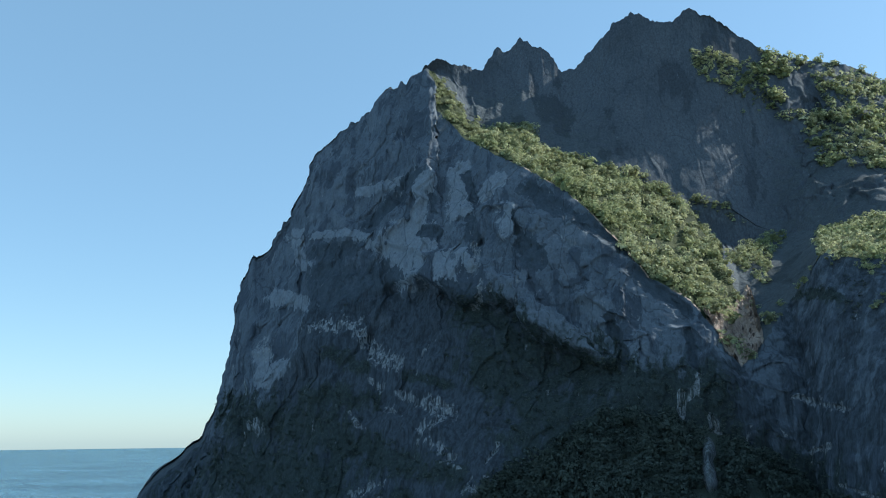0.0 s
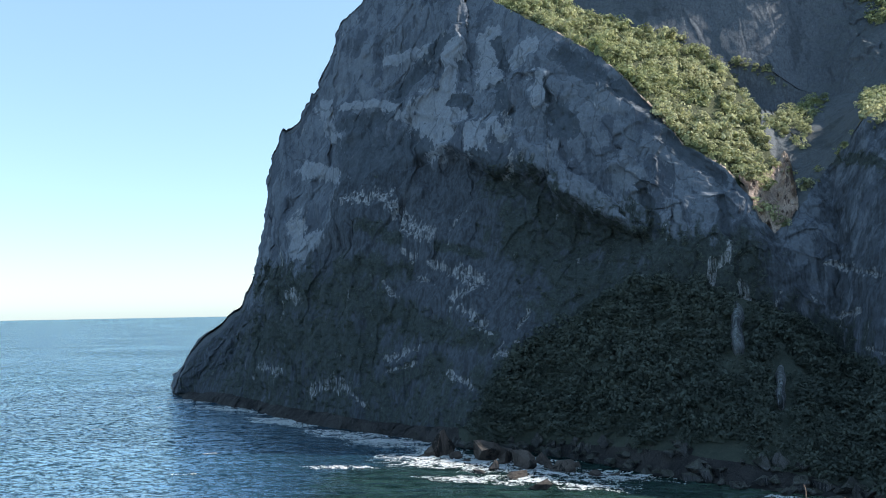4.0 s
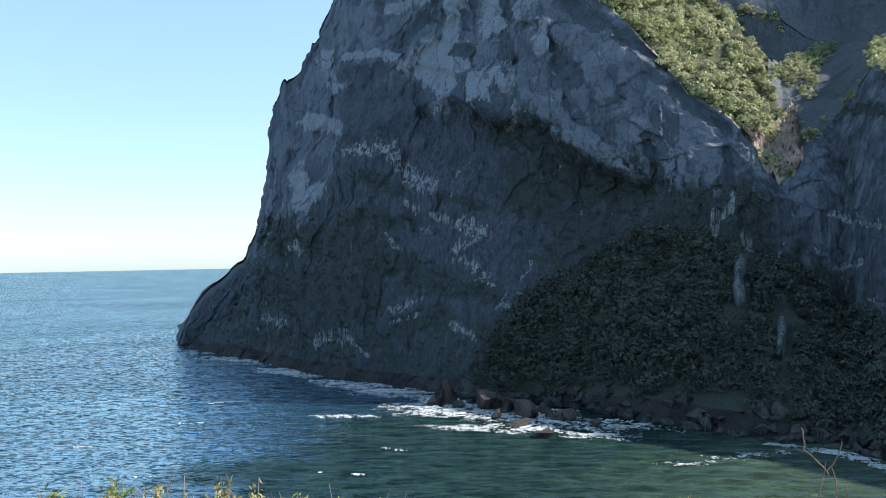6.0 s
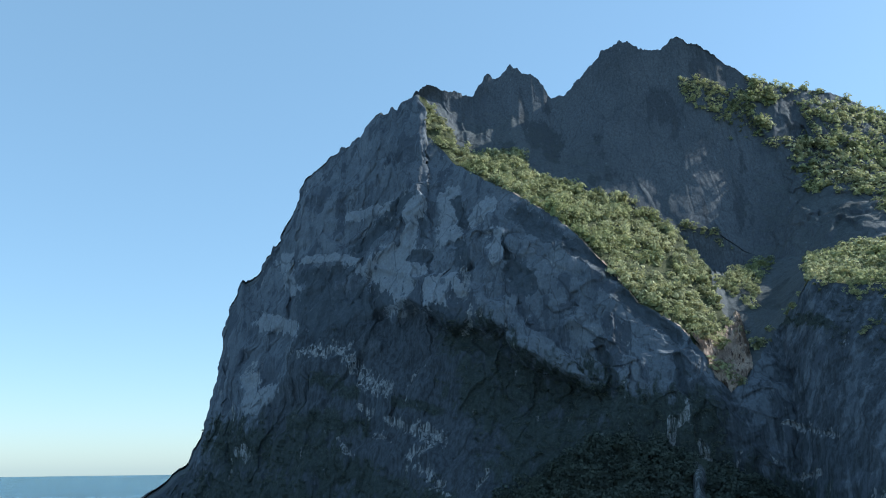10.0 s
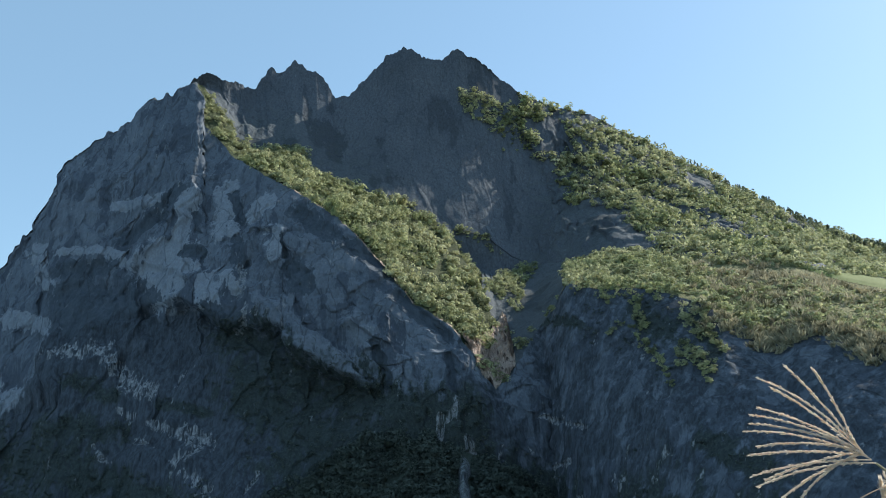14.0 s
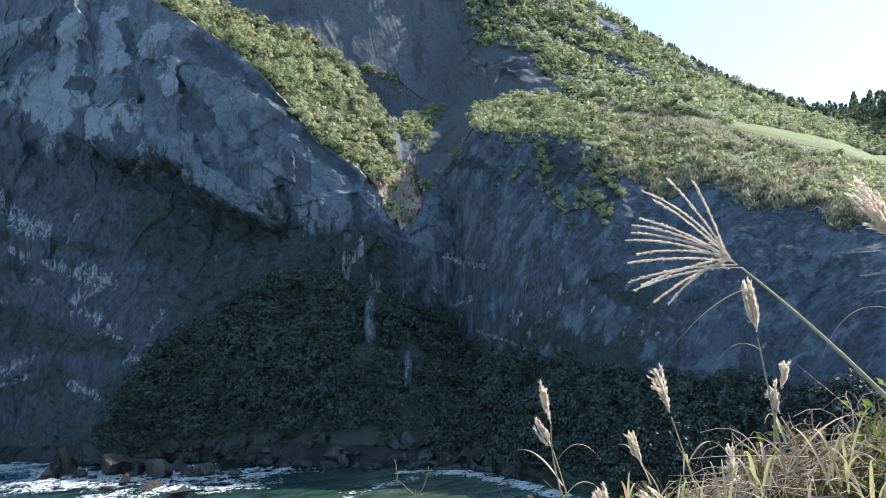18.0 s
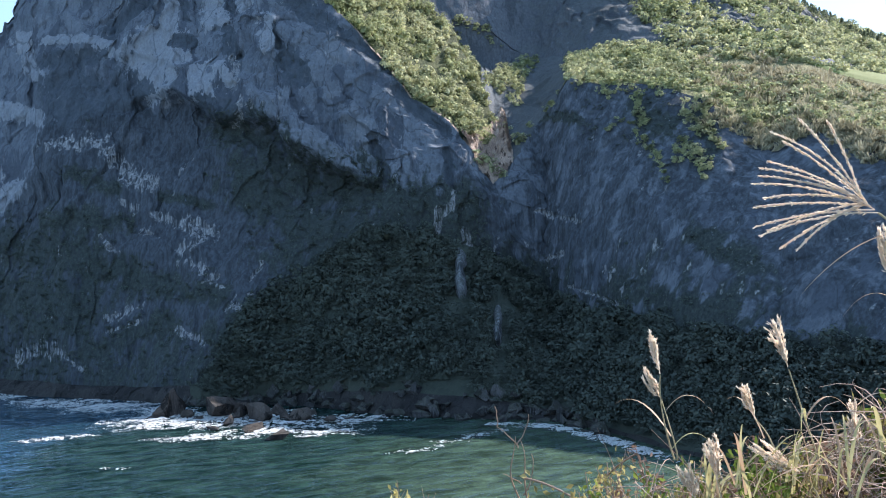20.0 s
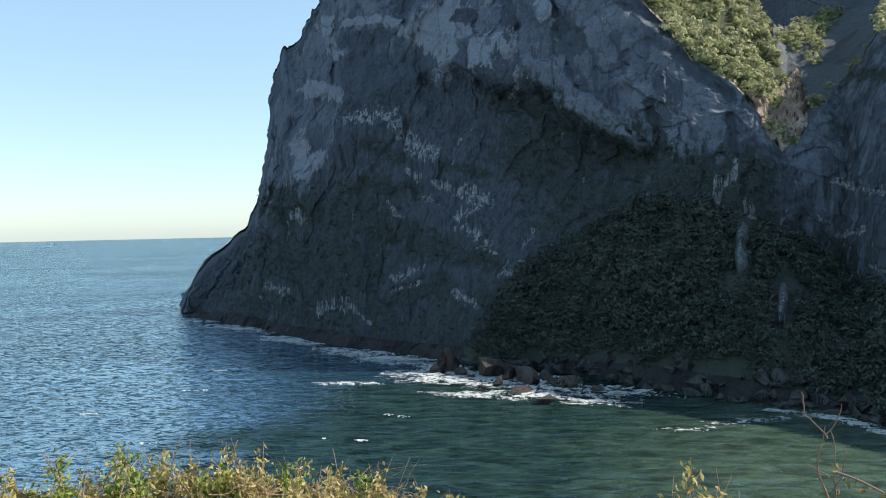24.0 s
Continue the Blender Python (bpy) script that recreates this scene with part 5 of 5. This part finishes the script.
def closed_plume(foot, neck, tip, spikes, seed, label, spread=0.012, blades=2):
    """A grass stalk that ends in a narrow closed plume."""
    rng = np.random.default_rng(seed)
    ob = tagged(new("silver_grass"), label, "grass", "silver grass on the bluff")
    foot, neck, tip = (np.asarray(q, dtype=float) for q in (foot, neck, tip))
    s = Soup()
    s.tube(bend(foot, neck, rng.normal(size=3) * 0.02), 0.0035, 0.002, 5)
    part("stalk", s.mesh("stalk", STALK), None, ob)
    for k in range(spikes):
        f = rng.uniform(0.0, 0.35)
        a = neck + (tip - neck) * f
        b = tip + rng.normal(size=3) * spread * 0.7 + (neck - tip) * rng.uniform(0, 0.4)
        part("raceme", raceme(bend(a, b, rng.normal(size=3) * 0.006, 8), 150, seed * 31 + k).mesh("raceme", SILK), None, ob, "cream silky flower spike")
    for k in range(blades):
        a = foot + (neck - foot) * rng.uniform(0.1, 0.6)
        w = rng.normal(size=3) * (0.16, 0.1, 0.0)
        s = Soup()
        s.strip(bend(a, a + w + (0, 0, rng.uniform(-0.05, 0.12)), (0, 0, 0.06)), 0.012)
        part("blade", s.mesh("blade", BLADE if k % 2 else RED_BLADE), None, ob, "thin arching grass blade")
    return ob


CREAM = "cream silver grass with a narrow closed plume"
closed_plume(spot(31.3, -15, 2.8), spot(30.6, -9.3, 2.8), spot(30.0, -6.1, 2.8), 7, 401, CREAM)
closed_plume(spot(31.5, -15, 2.8), spot(30.6, -11.0, 2.8), spot(29.5, -8.9, 2.8), 6, 402, CREAM, blades=1)
closed_plume(spot(40.6, -15, 2.7), spot(38.9, -8.9, 2.7), spot(37.9, -5.6, 2.7), 9, 403, "cream silver grass with a spreading tufted plume", 0.026)
closed_plume(spot(37.9, -15, 2.8), spot(36.7, -12.2, 2.8), spot(35.9, -10.0, 2.8), 7, 404, CREAM, blades=1)
closed_plume(spot(46.2, -13, 2.6), spot(46.0, -7.5, 2.6), spot(46.7, -5.0, 2.6), 6, 405, CREAM)
closed_plume(spot(46.0, -13, 2.6), spot(45.9, -8.9, 2.6), spot(45.6, -7.0, 2.6), 5, 406, CREAM, blades=1)
closed_plume(spot(43.0, -16, 2.7), spot(42.9, -13.4, 2.7), spot(42.3, -11.4, 2.7), 9, 407, "pale fluffy silver grass plume among dry stems", 0.022, 1)
closed_plume(spot(34.2, -20, 2.6), spot(34.0, -16.2, 2.6), spot(33.6, -13.8, 2.6), 10, 408, "pale fluffy silver grass plume among dry stems", 0.022, 1)
closed_plume(spot(32.8, -21, 2.6), spot(32.5, -17.5, 2.6), spot(32.0, -15.5, 2.6), 10, 409, "pale fluffy silver grass plume among dry stems", 0.024, 1)
closed_plume(spot(41.5, -19, 2.7), spot(39.6, -15.6, 2.7), spot(36.2, -13.9, 2.7), 9, 410, "bent silver grass plume leaning over dry stems", 0.028, 2)
# the tall bud beside the open fan
closed_plume(spot(46.0, -12.5, 2.2), spot(44.9, -3.6, 2.15), spot(44.4, 0.6, 2.15), 8, 411, "tall silver grass with a half-open papery plume", 0.011, 0)
# a full plume leaning in from beside the path
closed_plume(spot(57, -6, 2.1), spot(54.5, 1.0, 2.1), spot(51.3, 6.0, 2.1), 16, 412, "full silver grass plume with pale feathery spikes", 0.022, 0)


def open_fan(foot, node, tips, label, seed):
    """A stalk that ends in an open one-sided fan of long spikes."""
    rng = np.random.default_rng(seed)
    ob = tagged(new("silver_grass"), label, "grass", "silver grass on the bluff")
    s = Soup()
    s.tube(bend(foot, node, (0.0, 0.0, 0.012)), 0.0055, 0.0026, 6)
    part("stalk", s.mesh("stalk", STALK), None, ob)
    back = (np.asarray(foot) - np.asarray(node))
    back = back / np.linalg.norm(back)
    axis = np.asarray(node)
    for k, tip in enumerate(tips):
        a = axis - back * rng.uniform(0.0, 0.05)
        lift = np.array((0, 0, 0.012)) + rng.normal(size=3) * 0.003
        part("raceme", raceme(bend(a, tip, lift, 12), 430, seed * 17 + k, 0.0085).mesh("raceme", SILK), None, ob, "long silky flower spike")
    return ob


NODE = spot(44.2, 1.2, 2.0)
FAN = [(38.2, 6.9), (39.9, 7.6), (41.5, 7.3), (38.9, 6.2), (37.4, 4.6), (37.9, 5.0), (36.8, 3.6), (36.9, 2.0), (37.6, 2.6), (36.9, 0.7), (37.2, 0.1), (38.4, -0.8), (39.4, -0.9), (37.7, 0.4), (37.3, 4.1)]
fan = open_fan(spot(53.2, -8.6, 1.95), NODE, [spot(b, d, 2.0 + 0.06 * math.sin(3.1 * k)) for k, (b, d) in enumerate(FAN)],
               "open silver grass plume with long pale spikes to one side", 21)


def blade(parent, a, b, sag, width, mat, label=""):
    s = Soup()
    s.strip(bend(a, b, sag, 12), width)
    return part("blade", s.mesh("blade", mat), None, parent, label)


blade(fan, spot(44.6, -0.2, 2.0), spot(39.4, -4.0, 1.95), (0, 0, 0.02), 0.014, RED_BLADE, "long dry reddish leaf")
blade(fan, spot(45.1, -4.5, 2.1), spot(42.0, -5.4, 2.1), (0, 0, 0.035), 0.008, RED_BLADE)
blade(fan, spot(53.5, -2.2, 1.95), spot(48.5, -5.6, 1.95), (-0.02, 0, 0.06), 0.009, RED_BLADE)
blade(fan, spot(51, -9, 2.0), spot(46.8, -5.0, 2.0), (0, 0, 0.0), 0.006, STALK)


def grass_tuft(bearing, drop, reach, count, length, label, seed, mat=BLADE):
    rng = np.random.default_rng(seed)
    ob = tagged(new("grass_tuft"), label, "grass", "grass tufts on the bluff")
    root = spot(bearing, drop, reach)
    for k in range(count):
        w = rng.normal(size=3) * (0.55, 0.35, 0.15) + (0, 0, 0.75)
        tip = root + w / np.linalg.norm(w) * length * rng.uniform(0.6, 1.1)
        tip[2] -= length * 0.15
        blade(ob, root + rng.normal(size=3) * 0.02, tip, (0, 0, length * 0.2), rng.uniform(0.008, 0.016), mat if k % 3 else RED_BLADE)
    return ob


for k, (b, d, r) in enumerate(((44.5, -14, 2.5), (51, -15.5, 2.4), (54, -12.5, 2.2), (39.5, -16.5, 2.7), (47, -17.5, 2.3), (36, -17.0, 2.7), (49, -13, 2.5), (42, -16.5, 2.5), (33.5, -18, 2.7))):
    grass_tuft(b, d, r, 9, 0.26, "tuft of long green and straw grass blades", 500 + k)


# ---- bare twisted twig and a trailing bramble over the water ----
twig = tagged(new("bare_twig"), "bare twisted grey-brown twig above the water", "twig")
rng = np.random.default_rng(8)
for k, (a, b, c) in enumerate((((20.9, -19.5), (20.9, -13.6), 0.03), ((21.0, -18.6), (20.6, -13.4), -0.04), ((20.8, -14.2), (19.3, -12.7), 0.015), ((19.3, -12.7), (19.2, -11.3), 0.01),
                               ((20.7, -13.9), (21.6, -11.9), 0.02), ((20.9, -16.6), (19.6, -15.9), 0.01), ((21.0, -17.4), (21.7, -14.6), 0.03))):
    s = Soup()
    pts = bend(spot(*a, 4.2), spot(*b, 4.2), (c, 0, 0), 14)
    pts = pts + np.sin(np.linspace(0, 9, 14))[:, None] * np.array((0.012, 0.006, 0)) * (1 if k < 2 else 0.3)
    s.tube(pts, 0.006 if k < 2 else 0.004, 0.002, 5)
    part("stem", s.mesh("stem", TWIG), None, twig)
bramble = tagged(new("bramble"), "thin reddish bramble stem with a few pale leaves", "bramble")
s = Soup()
pts = np.concatenate([bend(spot(21.0, -16.2, 4.0), spot(25.2, -18.0, 3.8), (0, 0, 0.02)), bend(spot(25.2, -18.0, 3.8), spot(29, -14.6, 3.5), (0, 0, 0.03))])
s.tube(pts, 0.006, 0.004, 5)
part("stem", s.mesh("stem", TWIG), None, bramble)
s = Soup()
for k in range(40):
    s.leaf(pts[rng.integers(0, len(pts))] + rng.normal(size=3) * 0.02, rng.normal(size=3), rng.normal(size=3), 0.045, 0.025)
part("foliage", s.mesh("foliage", HEDGE_LEAF), None, bramble)
